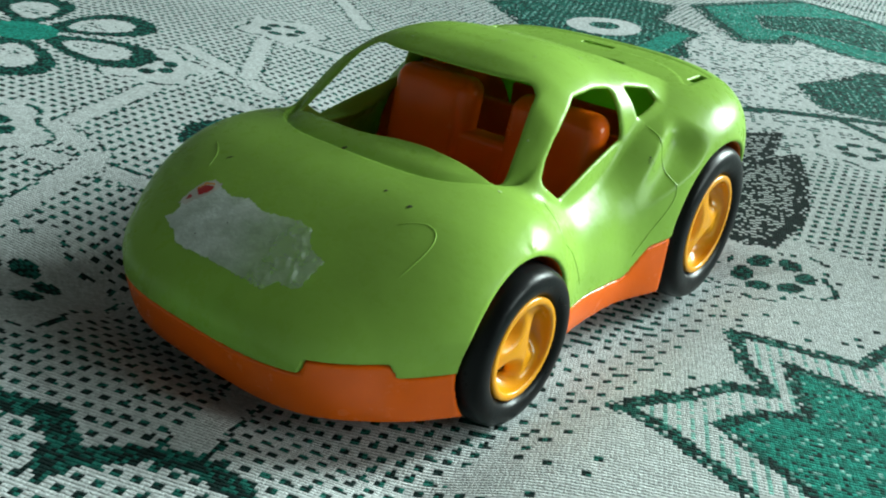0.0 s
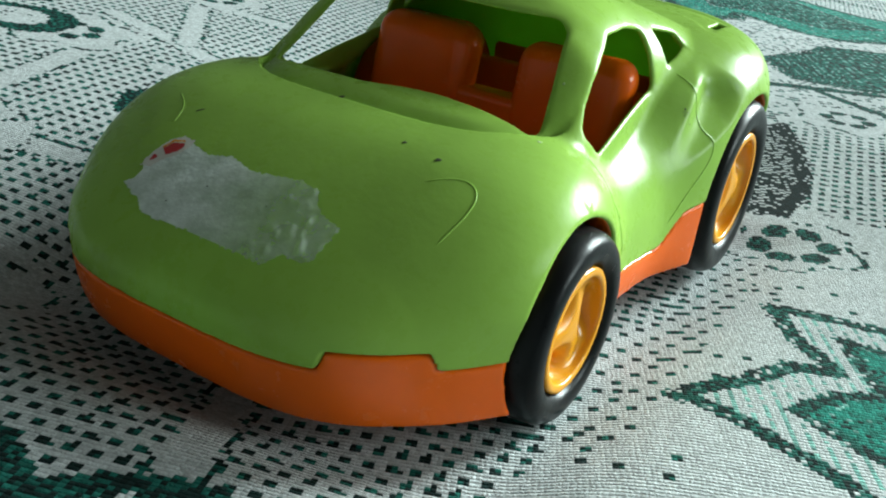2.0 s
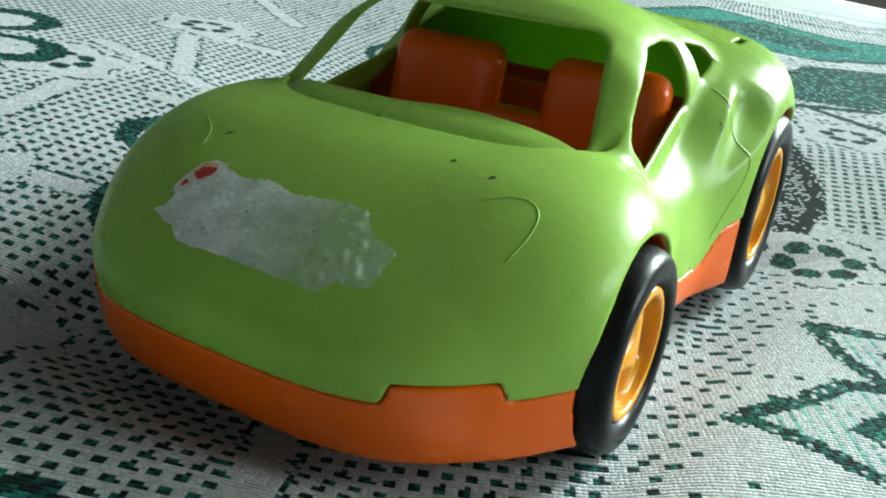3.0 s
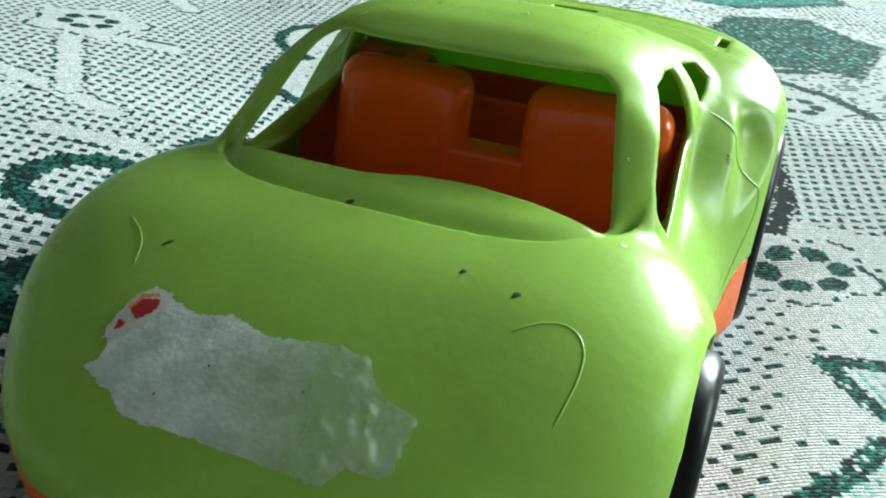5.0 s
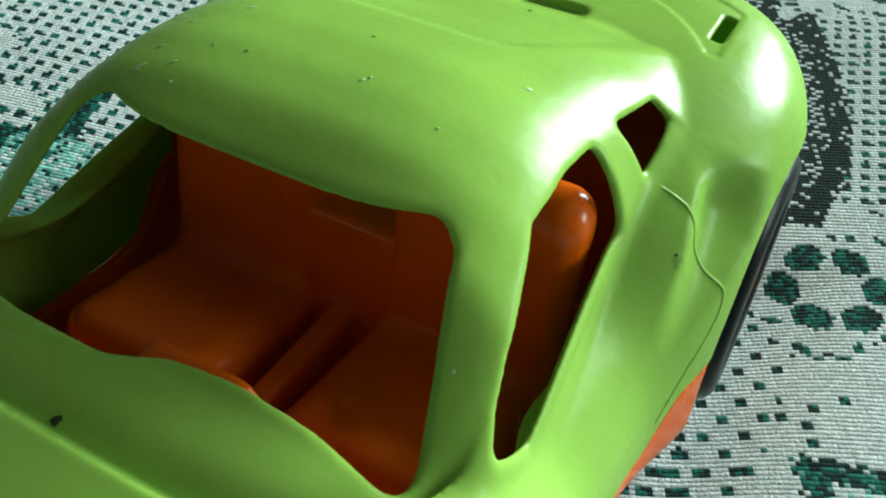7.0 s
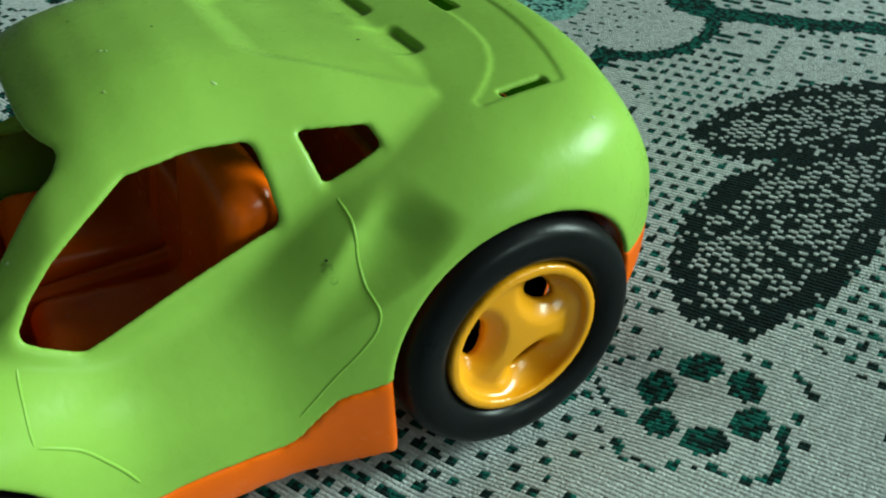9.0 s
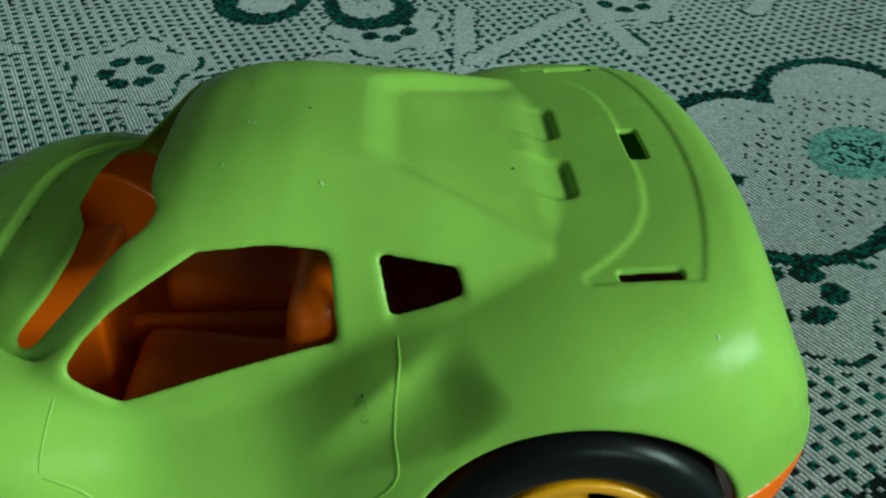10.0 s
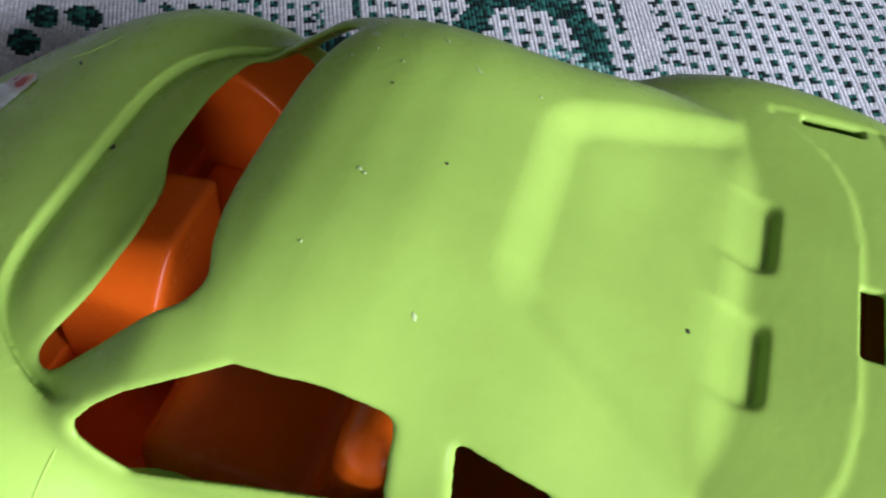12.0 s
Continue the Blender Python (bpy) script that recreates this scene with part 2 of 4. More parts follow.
place = t.nodes.new("ShaderNodeUVMap")
place.uv_map = "weave"
wobble = node(t, "ShaderNodeTexNoise", Scale=0.9, Detail=1.0)
t.links.new(place.outputs["UV"], wobble.inputs["Vector"])
cut = t.nodes.new("ShaderNodeSeparateXYZ")
t.links.new(place.outputs["UV"], cut.inputs["Vector"])


def plump(source, swing):
    """Rises from 0 at the edges of a stitch to 1 in its middle."""
    moved = maths("ADD", source, maths("MULTIPLY", maths("SUBTRACT", wobble.outputs["Fac"], 0.5), swing))
    return maths("POWER", maths("ABSOLUTE", maths("SINE", maths("MULTIPLY", moved, math.pi), 0.0), 0.0), 0.7)


strand = node(t, "ShaderNodeTexNoise", Scale=1.0, Detail=2.0)   # fibres along each stitch
drawn = t.nodes.new("ShaderNodeMapping")
drawn.inputs["Scale"].default_value = (1.5, 7.0, 1.0)
t.links.new(place.outputs["UV"], drawn.inputs["Vector"])
t.links.new(drawn.outputs["Vector"], strand.inputs["Vector"])
ribbed = maths("ADD", maths("MULTIPLY", plump(cut.outputs["X"], 1.6), 0.35), 0.65)
height = maths("ADD", maths("MULTIPLY", plump(cut.outputs["Y"], 0.5), ribbed), maths("ADD", maths("MULTIPLY", strand.outputs["Fac"], 0.7), maths("MULTIPLY", fuzz.outputs["Fac"], 0.6)))
bump = node(t, "ShaderNodeBump", Strength=0.75, Distance=0.0007)
t.links.new(height, bump.inputs["Height"])
t.links.new(bump.outputs["Normal"], b.inputs["Normal"])
shade = t.nodes.new("ShaderNodeMapRange")
shade.inputs["From Min"].default_value, shade.inputs["From Max"].default_value = 0.25, 0.75
shade.inputs["To Min"].default_value, shade.inputs["To Max"].default_value = 0.72, 1.18
t.links.new(fuzz.outputs["Fac"], shade.inputs["Value"])
grime = t.nodes.new("ShaderNodeMapRange")
grime.inputs["From Min"].default_value, grime.inputs["From Max"].default_value = 0.3, 0.7
grime.inputs["To Min"].default_value, grime.inputs["To Max"].default_value = 0.90, 1.05
t.links.new(soil.outputs["Fac"], grime.inputs["Value"])
tint = t.nodes.new("ShaderNodeVectorMath")
tint.operation = "SCALE"
t.links.new(at.outputs["Color"], tint.inputs[0])
t.links.new(maths("MULTIPLY", shade.outputs["Result"], grime.outputs["Result"]), tint.inputs["Scale"])
t.links.new(tint.outputs["Vector"], b.inputs["Base Color"])
b.inputs["Specular IOR Level"].default_value = 0.12

dice = np.random.default_rng(5)
steps = [0.0]
while steps[-1] < 1.32:
    steps.append(steps[-1] + (PITCH if steps[-1] < 0.24 else 2 * PITCH if steps[-1] < 0.70 else (steps[-1] - 0.70) * 0.05 + 2 * PITCH))
line_of = np.array([-a for a in steps[:0:-1]] + steps)
N = len(line_of)
U, V = np.meshgrid(line_of, line_of, indexing="ij")
cx, cy = math.cos(TURN), math.sin(TURN)
WX, WY = U * cx - V * cy - 0.05, U * cy + V * cx + 0.04
COL, ROW = np.round(U / PITCH).astype(int), np.round(V / PITCH).astype(int)
TABLE = dice.random((1024, 1024, 4))
LUCK = TABLE[COL & 1023, ROW & 1023]
CREAM, DARK, TEAL, PALE, BLACK = range(5)
kind = np.zeros((N, N), np.int8)
RAG = 0.0011 * (LUCK[..., 3] - 0.5)   # ragged edges of woven shapes


def segment(a, b):
    k = np.clip(((WX - a[0]) * (b[0] - a[0]) + (WY - a[1]) * (b[1] - a[1])) / ((b[0] - a[0]) ** 2 + (b[1] - a[1]) ** 2), 0, 1)
    return np.hypot(WX - a[0] - k * (b[0] - a[0]), WY - a[1] - k * (b[1] - a[1])) + RAG, k


def dotted_mesh(where):
    """Dark dots of a few threads in staggered rows."""
    r, c = ROW % 4, (COL - ROW // 4) % 4
    kind[where & (r < 2) & (c < 2)] = DARK
    kind[where & (r == 0) & (c == 2) & (LUCK[..., 0] < 0.25)] = DARK
    kind[where & (r == 2) & (c == 1) & (LUCK[..., 1] < 0.2)] = DARK


def band(a, b, width=0.009):
    """A plain cream strip of the lace, edged with single dark stitches."""
    d, k = segment(a, b)
    kind[d < width / 2] = CREAM
    kind[(np.abs(d - width / 2 - 0.0016) < 0.0011) & ((COL // 2 + ROW // 2) % 2 == 0) & (LUCK[..., 0] < 0.85)] = DARK


def small_flower(c, size=0.0145, phase=0.3, patch=0.034):
    """Six dark oval petals round an empty heart, in a cream patch with dotted edges."""
    r = np.hypot(WX - c[0], WY - c[1])
    a = np.arctan2(WY - c[1], WX - c[0]) + phase
    kind[r < patch * (1 + 0.10 * np.cos(5 * a))] = CREAM
    tick = TABLE[(COL // 2) & 1023, (ROW // 2) & 1023][..., 1]
    kind[(np.abs(r - patch * (0.86 + 0.12 * np.cos(5 * a))) < 0.0014) & (tick < 0.55)] = DARK
    p = (a % (math.pi / 3)) - math.pi / 6
    petal = ((r * np.cos(p) - size * 0.80) / (size * 0.30)) ** 2 + (r * np.sin(p) / (size * 0.36)) ** 2
    kind[petal + RAG * 250 < 1] = DARK


def outlined(d, line, fleck=0.08):
    """A cream shape with a thick dark outline and a few dark flecks, from a signed distance."""
    kind[d < 0] = CREAM
    kind[(d < 0) & (LUCK[..., 1] < fleck) & (ROW % 2 == 0)] = DARK
    kind[np.abs(d + RAG) < line / 2] = DARK


def lobed_flower(c, reach, lobe, count, phase, heart, line=0.0065):
    """A broad flower: round lobes in one wavy outline, ticks round a teal heart."""
    d = np.hypot(WX - c[0], WY - c[1]) - reach * 0.95
    for k in range(count):
        a = phase + 2 * math.pi * k / count
        d = smin(d, np.hypot(WX - c[0] - reach * math.cos(a), WY - c[1] - reach * math.sin(a)) - lobe, 0.006)
    outlined(d, line, 0.03)
    r = np.hypot(WX - c[0], WY - c[1])
    ang = np.arctan2(WY - c[1], WX - c[0])
    kind[(r < heart * 2.3) & (r > heart) & (ROW % 3 == 0) & ((COL // 3 + ROW // 3) % 2 == 0) & (LUCK[..., 0] < 0.6)] = DARK
    kind[r < heart] = PALE
    kind[(r < heart * 0.6) & (LUCK[..., 1] < 0.35)] = DARK


def petal_flower(c, reach, half_long, half_wide, count, phase, heart, line=0.0075):
    """A flower of separate oval petals with thick dark outlines round a teal heart."""
    for k in range(count):
        a = phase + 2 * math.pi * k / count
        px, py = WX - c[0] - reach * math.cos(a), WY - c[1] - reach * math.sin(a)
        u, v = px * math.cos(a) + py * math.sin(a), -px * math.sin(a) + py * math.cos(a)
        wide = half_wide * (1 + 0.35 * np.clip(u / half_long, -1, 1))
        d = (np.sqrt((u / half_long) ** 2 + (v / wide) ** 2) - 1) * half_wide
        outlined(d, line, 0.03)
        kind[(d < -line) & (u < 0) & ((ROW // 2) % 2 == 0) & (LUCK[..., 0] < 0.5)] = DARK
    r = np.hypot(WX - c[0], WY - c[1])
    kind[r < heart] = TEAL


def shape(corners):
    d = np.full((N, N), 1e9)
    inside = np.zeros((N, N), bool)
    for (a, b), (c, e) in zip(corners, corners[1:] + corners[:1]):
        d = np.minimum(d, segment((a, b), (c, e))[0])
        inside ^= ((b > WY) != (e > WY)) & (WX < (c - a) * (WY - b) / (e - b + 1e-12) + a)
    return np.where(inside, -d, d)


def leaf(corners, style, line=0.0050):
    """A leaf with a dark outline: 'hatched' dark with pale slanting stitches, 'teal' solid, 'pale' cream with thin teal columns, 'dark' solid with specks."""
    d = shape(corners)
    inside = d < 0
    if style == "hatched":
        kind[inside] = BLACK
        kind[inside & ((ROW + COL // 2) % 2 == 0) & (TABLE[(COL // 2) & 1023, ROW & 1023][..., 0] < 0.80) & (LUCK[..., 1] < 0.72) & (d < -line * 0.6)] = CREAM
    elif style == "teal":
        kind[inside] = TEAL
        kind[inside & (LUCK[..., 0] < 0.16)] = DARK
        kind[inside & (LUCK[..., 0] > 0.93)] = PALE
    elif style == "pale":
        kind[inside] = CREAM
        kind[inside & (COL % 3 == 0) & (LUCK[..., 0] < 0.75)] = PALE
    else:
        kind[inside] = DARK
        kind[inside & (ROW % 4 < 2) & (COL % 4 < 2) & (LUCK[..., 0] < 0.45)] = PALE
        kind[inside & (LUCK[..., 1] < 0.18)] = TEAL
    edge = np.abs(d) < line / 2
    kind[edge] = BLACK if style == "hatched" else DARK
    kind[edge & (LUCK[..., 1] < 0.06)] = CREAM if style == "hatched" else PALE
    kind[edge & (LUCK[..., 0] < 0.12) & (d > 0)] = CREAM


def stroke(points, width, colour=1):
    for a, b in zip(points, points[1:]):
        kind[segment(a, b)[0] < width / 2] = colour


# ground of the lace: dotted mesh, cells of loose ticks, plain strips
dotted_mesh(np.ones((N, N), bool))
ticks = (TABLE[(COL // 2) & 1023, (ROW // 3) & 1023][..., 2] < 0.28) & (ROW % 3 < 2)
loose = (np.hypot(WX - 0.005, (WY - 0.39) * 0.8) < 0.14) | (np.hypot((WX + 0.06) / 0.045, (WY - 0.163) / 0.03) < 1)
kind[loose] = np.where(ticks[loose], DARK, CREAM)
FLOWERS = [(-0.2207, 0.0242), (-0.2475, 0.1388), (0.0872, 0.1015), (-0.0810, -0.1270), (-0.1830, -0.0830), (-0.0363, 0.1478), (-0.3135, -0.0952), (0.1935, 0.1283), (0.0741, 0.2634), (-0.1427, -0.2626)]
for a, b in (((-0.1707, -0.0548), (-0.1989, 0.0195)), ((-0.2390, 0.0604), (-0.1638, 0.0569)), ((-0.1892, 0.0625), (-0.2335, 0.1112)), ((-0.1707, -0.0566), (-0.1405, -0.0562)), ((-0.2400, 0.1220), (-0.1942, 0.1342)), ((-0.1532, -0.0772), (-0.1157, -0.0518)), ((-0.1683, 0.0278), (-0.1386, 0.0414)), ((0.0035, -0.0997), (0.0274, -0.1418)), ((-0.3048, 0.2467), (-0.2335, 0.1992)), ((-0.1405, -0.0562), (-0.1138, -0.1157)), ((-0.0925, -0.1455), (-0.1204, -0.2269)), ((-0.2023, -0.1385), (-0.2261, -0.2293)), ((0.1471, 0.0915), (0.2341, 0.0676))):
    band(a, b)
for k, c in enumerate(FLOWERS):
    small_flower(c, 0.0145 if math.hypot(*c) < 0.16 else 0.0128, 0.3 + 0.4 * k, 0.034 if math.hypot(*c) < 0.16 else 0.030)
# plain cream ground on the window side of the car
plain = (WX > 0.060 + 0.012 * np.sin(WY * 60)) & (WX < 0.17) & (WY > -0.095) & (WY < 0.135)
kind[plain] = CREAM
kind[plain & (TABLE[(COL // 2) & 1023, (ROW // 2) & 1023][..., 3] < 0.035)] = DARK
edge_dots = (WX > 0.045) & (WX < 0.085) & (WY > -0.07) & (WY < 0.10)
kind[edge_dots & (ROW % 4 < 2) & ((COL + 3 * (ROW // 4)) % 7 < 2)] = DARK
small_flower((0.0872, 0.1015), 0.0150, 0.2, 0.026)
# star-shaped leaf with a teal heart
leaf([(0.1186, 0.0089), (0.1076, 0.0028), (0.1008, -0.0127), (0.0870, -0.0333), (0.1023, -0.0358), (0.1299, -0.0464), (0.1671, -0.0651), (0.2147, -0.0362), (0.2323, 0.0206), (0.1976, 0.0750), (0.1402, 0.0739), (0.1347, 0.0511), (0.0935, 0.0415), (0.1040, 0.0240)], "pale", 0.0062)
leaf([(0.1318, 0.0040), (0.1210, -0.0061), (0.1142, -0.0216), (0.1417, -0.0333), (0.1715, -0.0438), (0.1999, -0.0161), (0.2038, 0.0224), (0.1742, 0.0488), (0.1500, 0.0331), (0.1160, 0.0321)], "teal", 0.0048)
# dark leaves and stem behind the car
leaf([(0.0467, 0.1295), (0.0344, 0.1465), (0.0296, 0.1664), (0.0353, 0.1953), (0.0501, 0.2262), (0.0641, 0.1984), (0.0748, 0.1712), (0.0783, 0.1479), (0.0765, 0.1248), (0.0624, 0.1200)], "hatched", 0.0060)
leaf([(0.0035, 0.1760), (0.0003, 0.1912), (0.0082, 0.2243), (0.0310, 0.2554), (0.0386, 0.2206), (0.0318, 0.1898), (0.0173, 0.1765)], "hatched", 0.0055)
lobed_flower((-0.1073, 0.1958), 0.0425, 0.0275, 5, 0.45, 0.0170)
stroke([(-0.0704, 0.2332), (-0.0579, 0.2356), (-0.0218, 0.2609), (0.0121, 0.2973), (0.0435, 0.3183), (0.0777, 0.3370)], 0.010)
stroke([(0.0435, 0.3183), (0.0671, 0.3016), (0.0885, 0.2902), (0.1097, 0.2632)], 0.007)
# wavy dark outlines of a broad flower beside and before the car
stroke([(-0.0962, -0.0600), (-0.1086, -0.0516), (-0.1118, -0.0425), (-0.1094, -0.0364)], 0.0088)
stroke([(-0.1148, -0.0110), (-0.1290, -0.0141), (-0.1409, -0.0132), (-0.1480, -0.0024), (-0.1463, 0.0138), (-0.1393, 0.0219), (-0.1300, 0.0270), (-0.1196, 0.0292), (-0.1217, 0.0409), (-0.1276, 0.0543), (-0.1281, 0.0657), (-0.1243, 0.0765), (-0.1124, 0.0852)], 0.0088)
kind[(np.hypot(WX + 0.112, WY - 0.020) < 0.019) & (LUCK[..., 0] < 0.6)] = PALE
stroke([(-0.0466, -0.1765), (-0.0143, -0.1624), (-0.0048, -0.1559), (0.0070, -0.1587), (0.0138, -0.1669)], 0.0080)
stroke([(0.0138, -0.1669), (0.0146, -0.1595), (0.0222, -0.1463), (0.0329, -0.1395), (0.0466, -0.1391), (0.0633, -0.1523)], 0.0070)
petal_flower((-0.2903, -0.0056), 0.0440, 0.0245, 0.0160, 6, 0.42, 0.0178, 0.0078)
# broad teal and dark leaves towards the far side
leaf([(0.0011, 0.3838), (0.0183, 0.4485), (0.0206, 0.4821), (0.0674, 0.5183), (0.1177, 0.4378), (0.1024, 0.3397), (0.0839, 0.3469), (0.0319, 0.3365)], "dark", 0.008)
leaf([(-0.2447, 0.3603), (-0.1700, 0.3058), (-0.1325, 0.3193), (-0.0947, 0.3114), (-0.0771, 0.3626), (-0.0977, 0.3994), (-0.1043, 0.4466), (-0.1455, 0.4566), (-0.1736, 0.5434), (-0.2593, 0.5091)], "dark", 0.010)
stroke([(-0.0939, 0.3200), (-0.0999, 0.3584), (-0.1099, 0.4242)], 0.016, TEAL)
kind[np.abs(np.hypot((WX + 0.152), (WY - 0.378) * 0.7) - 0.018) < 0.0075] = CREAM
leaf([(-0.1646, 0.5765), (-0.0743, 0.4629), (-0.0557, 0.5106), (-0.0632, 0.5509), (-0.0221, 0.5353), (0.0192, 0.5377), (0.0976, 0.6369), (0.0539, 0.7913), (-0.1328, 0.7823)], "teal", 0.014)
leaf([(-0.1121, 0.6042), (-0.0886, 0.5601), (-0.0600, 0.5998), (-0.0070, 0.6019), (0.0317, 0.6777), (-0.0620, 0.7519)], "dark", 0.010)
leaf([(0.1281, 0.2054), (0.1739, 0.1621), (0.2605, 0.1622), (0.2829, 0.2886), (0.1972, 0.3230)], "teal", 0.007)
leaf([(-0.4893, 0.1988), (-0.4292, 0.1326), (-0.3628, 0.1981), (-0.3845, 0.2758), (-0.4528, 0.2937)], "dark", 0.007)

far = np.maximum(np.maximum(np.abs(WX) - 0.066, 0), np.maximum(-0.100 - WY, WY - 0.085))
sag = np.exp(-(np.maximum(far, 0) / 0.020) ** 2) * (0.0058 - 0.011 * np.clip(WY, -0.1, 0.1))
hills = np.zeros_like(WX)
for k in range(6):
    a, w = dice.uniform(0, 6.28), dice.uniform(14, 40)
    hills += 0.00035 * np.sin((WX * math.cos(a) + WY * math.sin(a)) * w + k)
fine = np.clip(1 - (np.maximum(np.abs(U), np.abs(V)) - 0.22) / 0.02, 0, 1)
weave = fine * (0.00010 * LUCK[..., 2])
verts = np.stack([WX, WY, hollow_of_bed(WX, WY) + hills - sag + weave], -1).reshape(-1, 3)
idx = np.arange(N * N).reshape(N, N)
quads = np.stack([idx[:-1, :-1], idx[1:, :-1], idx[1:, 1:], idx[:-1, 1:]], -1).reshape(-1, 4)
cloth = mesh_object("cloth", verts, quads, CLOTH)
stitch = cloth.data.uv_layers.new(name="weave")
corner = quads.ravel()
stitch.data.foreach_set("uv", np.stack([(U / PITCH).ravel()[corner], (V / PITCH).ravel()[corner]], -1).astype(np.float32).ravel())
tagged(cloth, "cream and dark teal woven jacquard cloth with flowers and leaves", "cloth")
tone = np.array([(0.51, 0.54, 0.54), (0.006, 0.020, 0.018), (0.016, 0.21, 0.16), (0.20, 0.42, 0.37), (0.006, 0.015, 0.014)], np.float32)[kind.ravel()]
greenish = (kind.ravel() == DARK) & (LUCK[..., 2].ravel() < 0.46)
tone[greenish] = (0.012, 0.105, 0.082)
spread = np.where(kind.ravel() == CREAM, 0.34, 0.85)[:, None]
tone = tone * (1 + spread * (LUCK[..., 1].reshape(-1, 1) - 0.55)).astype(np.float32)
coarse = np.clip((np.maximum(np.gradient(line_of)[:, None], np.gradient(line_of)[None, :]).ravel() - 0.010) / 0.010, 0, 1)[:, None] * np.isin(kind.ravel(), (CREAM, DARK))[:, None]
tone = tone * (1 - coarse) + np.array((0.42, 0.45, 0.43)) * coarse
tone = tone.reshape(N, N, 3)[:-1, :-1].reshape(-1, 3)
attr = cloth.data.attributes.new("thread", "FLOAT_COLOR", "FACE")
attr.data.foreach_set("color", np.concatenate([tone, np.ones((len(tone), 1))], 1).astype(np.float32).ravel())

# ---- the toy car ----
FRONT_AXLE, REAR_AXLE = (-0.0562, 0.0172, 0.0241), (0.0625, 0.0255, 0.0300)   # y, z, tyre radius
H = 0.0004
LO, HI = (0.0, -0.130, -0.001), (0.078, 0.132, 0.092)
X, Y, Z = grid(LO, HI, H)
YL = Y[0, :, 0]


def along(pairs, soft=0.004):
    return curve_of([p[1] for p in pairs], [p[0] for p in pairs], soft)(YL)[None, :, None]


half_width = along([(-0.13, 0.0480), (-0.110, 0.0560), (-0.095, 0.0614), (-0.080, 0.0670), (-0.066, 0.0692), (-0.050, 0.0690), (-0.036, 0.0665), (-0.026, 0.0635), (-0.016, 0.0620), (0.008, 0.0628), (0.03, 0.0692), (0.045, 0.0712), (0.062, 0.0718), (0.09, 0.0714), (0.13, 0.069)], 0.006)
top_line = along([(-0.13, 0.033), (-0.118, 0.0355), (-0.105, 0.0405), (-0.09, 0.0455), (-0.07, 0.0535), (-0.05, 0.0578), (-0.03, 0.0572), (-0.01, 0.0582), (0.01, 0.0612), (0.03, 0.0690), (0.05, 0.0733), (0.06, 0.0744), (0.075, 0.0757), (0.092, 0.0776), (0.105, 0.0776), (0.13, 0.074)], 0.006)
fullness = along([(-0.13, 3.0), (-0.100, 3.2), (-0.085, 3.8), (-0.062, 4.4), (-0.040, 4.0), (-0.022, 2.55), (0.01, 2.65), (0.040, 4.6), (0.06, 5.8), (0.085, 5.2), (0.103, 4.6), (0.13, 3.8)], 0.006)
ends = along([(-0.13, 0.090 / 0.0790), (-0.040, 0.0), (0.058, 0.0), (0.13, 0.072 / 0.0675)], 0.002)
square = along([(-0.13, 5.6), (-0.090, 5.6), (-0.075, 5.0), (-0.045, 2.6), (-0.03, 2.25), (0.03, 2.6), (0.13, 2.6)], 0.01)
MID = 0.018
# blunt nose: a shallow arc across the front, a soft corner, then the sides run back
ends = ends + np.where(Y < -0.040, 900 * X ** 3 * np.clip((-0.060 - Y) / 0.040, 0, 1), 0).astype(np.float32)
tuck = np.clip((0.028 - Z) / 0.012, 0, 1) * np.clip((-0.070 - Y) / 0.015, 0, 1)   # the bumper draws in below
ends = ends + 0.020 * tuck + 0.030 * np.clip((0.016 - Z) / 0.013, 0, 1) * (Y < -0.08)
plan = (np.abs(X * (1 + 0.020 * tuck) / half_width) ** square + np.abs(ends) ** square) ** (1 / square)
rise = np.where(Z > MID, (Z - MID) / (top_line - MID), (MID - Z) / 0.034)
lower = levelled(((plan ** fullness + np.abs(rise) ** fullness) ** (1 / fullness) - 1) * 0.05, H)

# the tail slopes in above its bumper
slope = Y - (0.1146 - 0.28 * (Z - 0.034) - 0.0040 * (X / 0.045) ** 2 * np.clip((Z - 0.050) / 0.020, 0, 1) + 0.0015 * np.clip((X - 0.030) / 0.015, 0, 1) * np.clip((0.055 - Z) / 0.015, 0, 1))
lower = smax(lower, np.where(Z > 0.0385, slope, slope - 0.0016), 0.0075)

cabin_width = along([(-0.13, 0.0522), (-0.022, 0.0520), (0.004, 0.0498), (0.018, 0.0489), (0.030, 0.0508), (0.041, 0.0542), (0.13, 0.0560)], 0.005)
roof_line = along([(-0.13, 0.046), (-0.054, 0.046), (-0.0415, 0.0562), (-0.021, 0.0787), (-0.010, 0.0840), (0.0, 0.0862), (0.010, 0.0867), (0.020, 0.0855), (0.035, 0.0833), (0.045, 0.0810), (0.057, 0.0792), (0.13, 0.072)], 0.0022)
cabin = levelled(((np.abs(X / cabin_width) ** 3.2 + np.abs(np.maximum(Z - 0.045, 0) / (roof_line - 0.045)) ** 3.2) ** (1 / 3.2) - 1) * 0.04, H)
cabin = np.maximum(np.maximum(cabin, 0.046 - Z), -0.054 - Y)
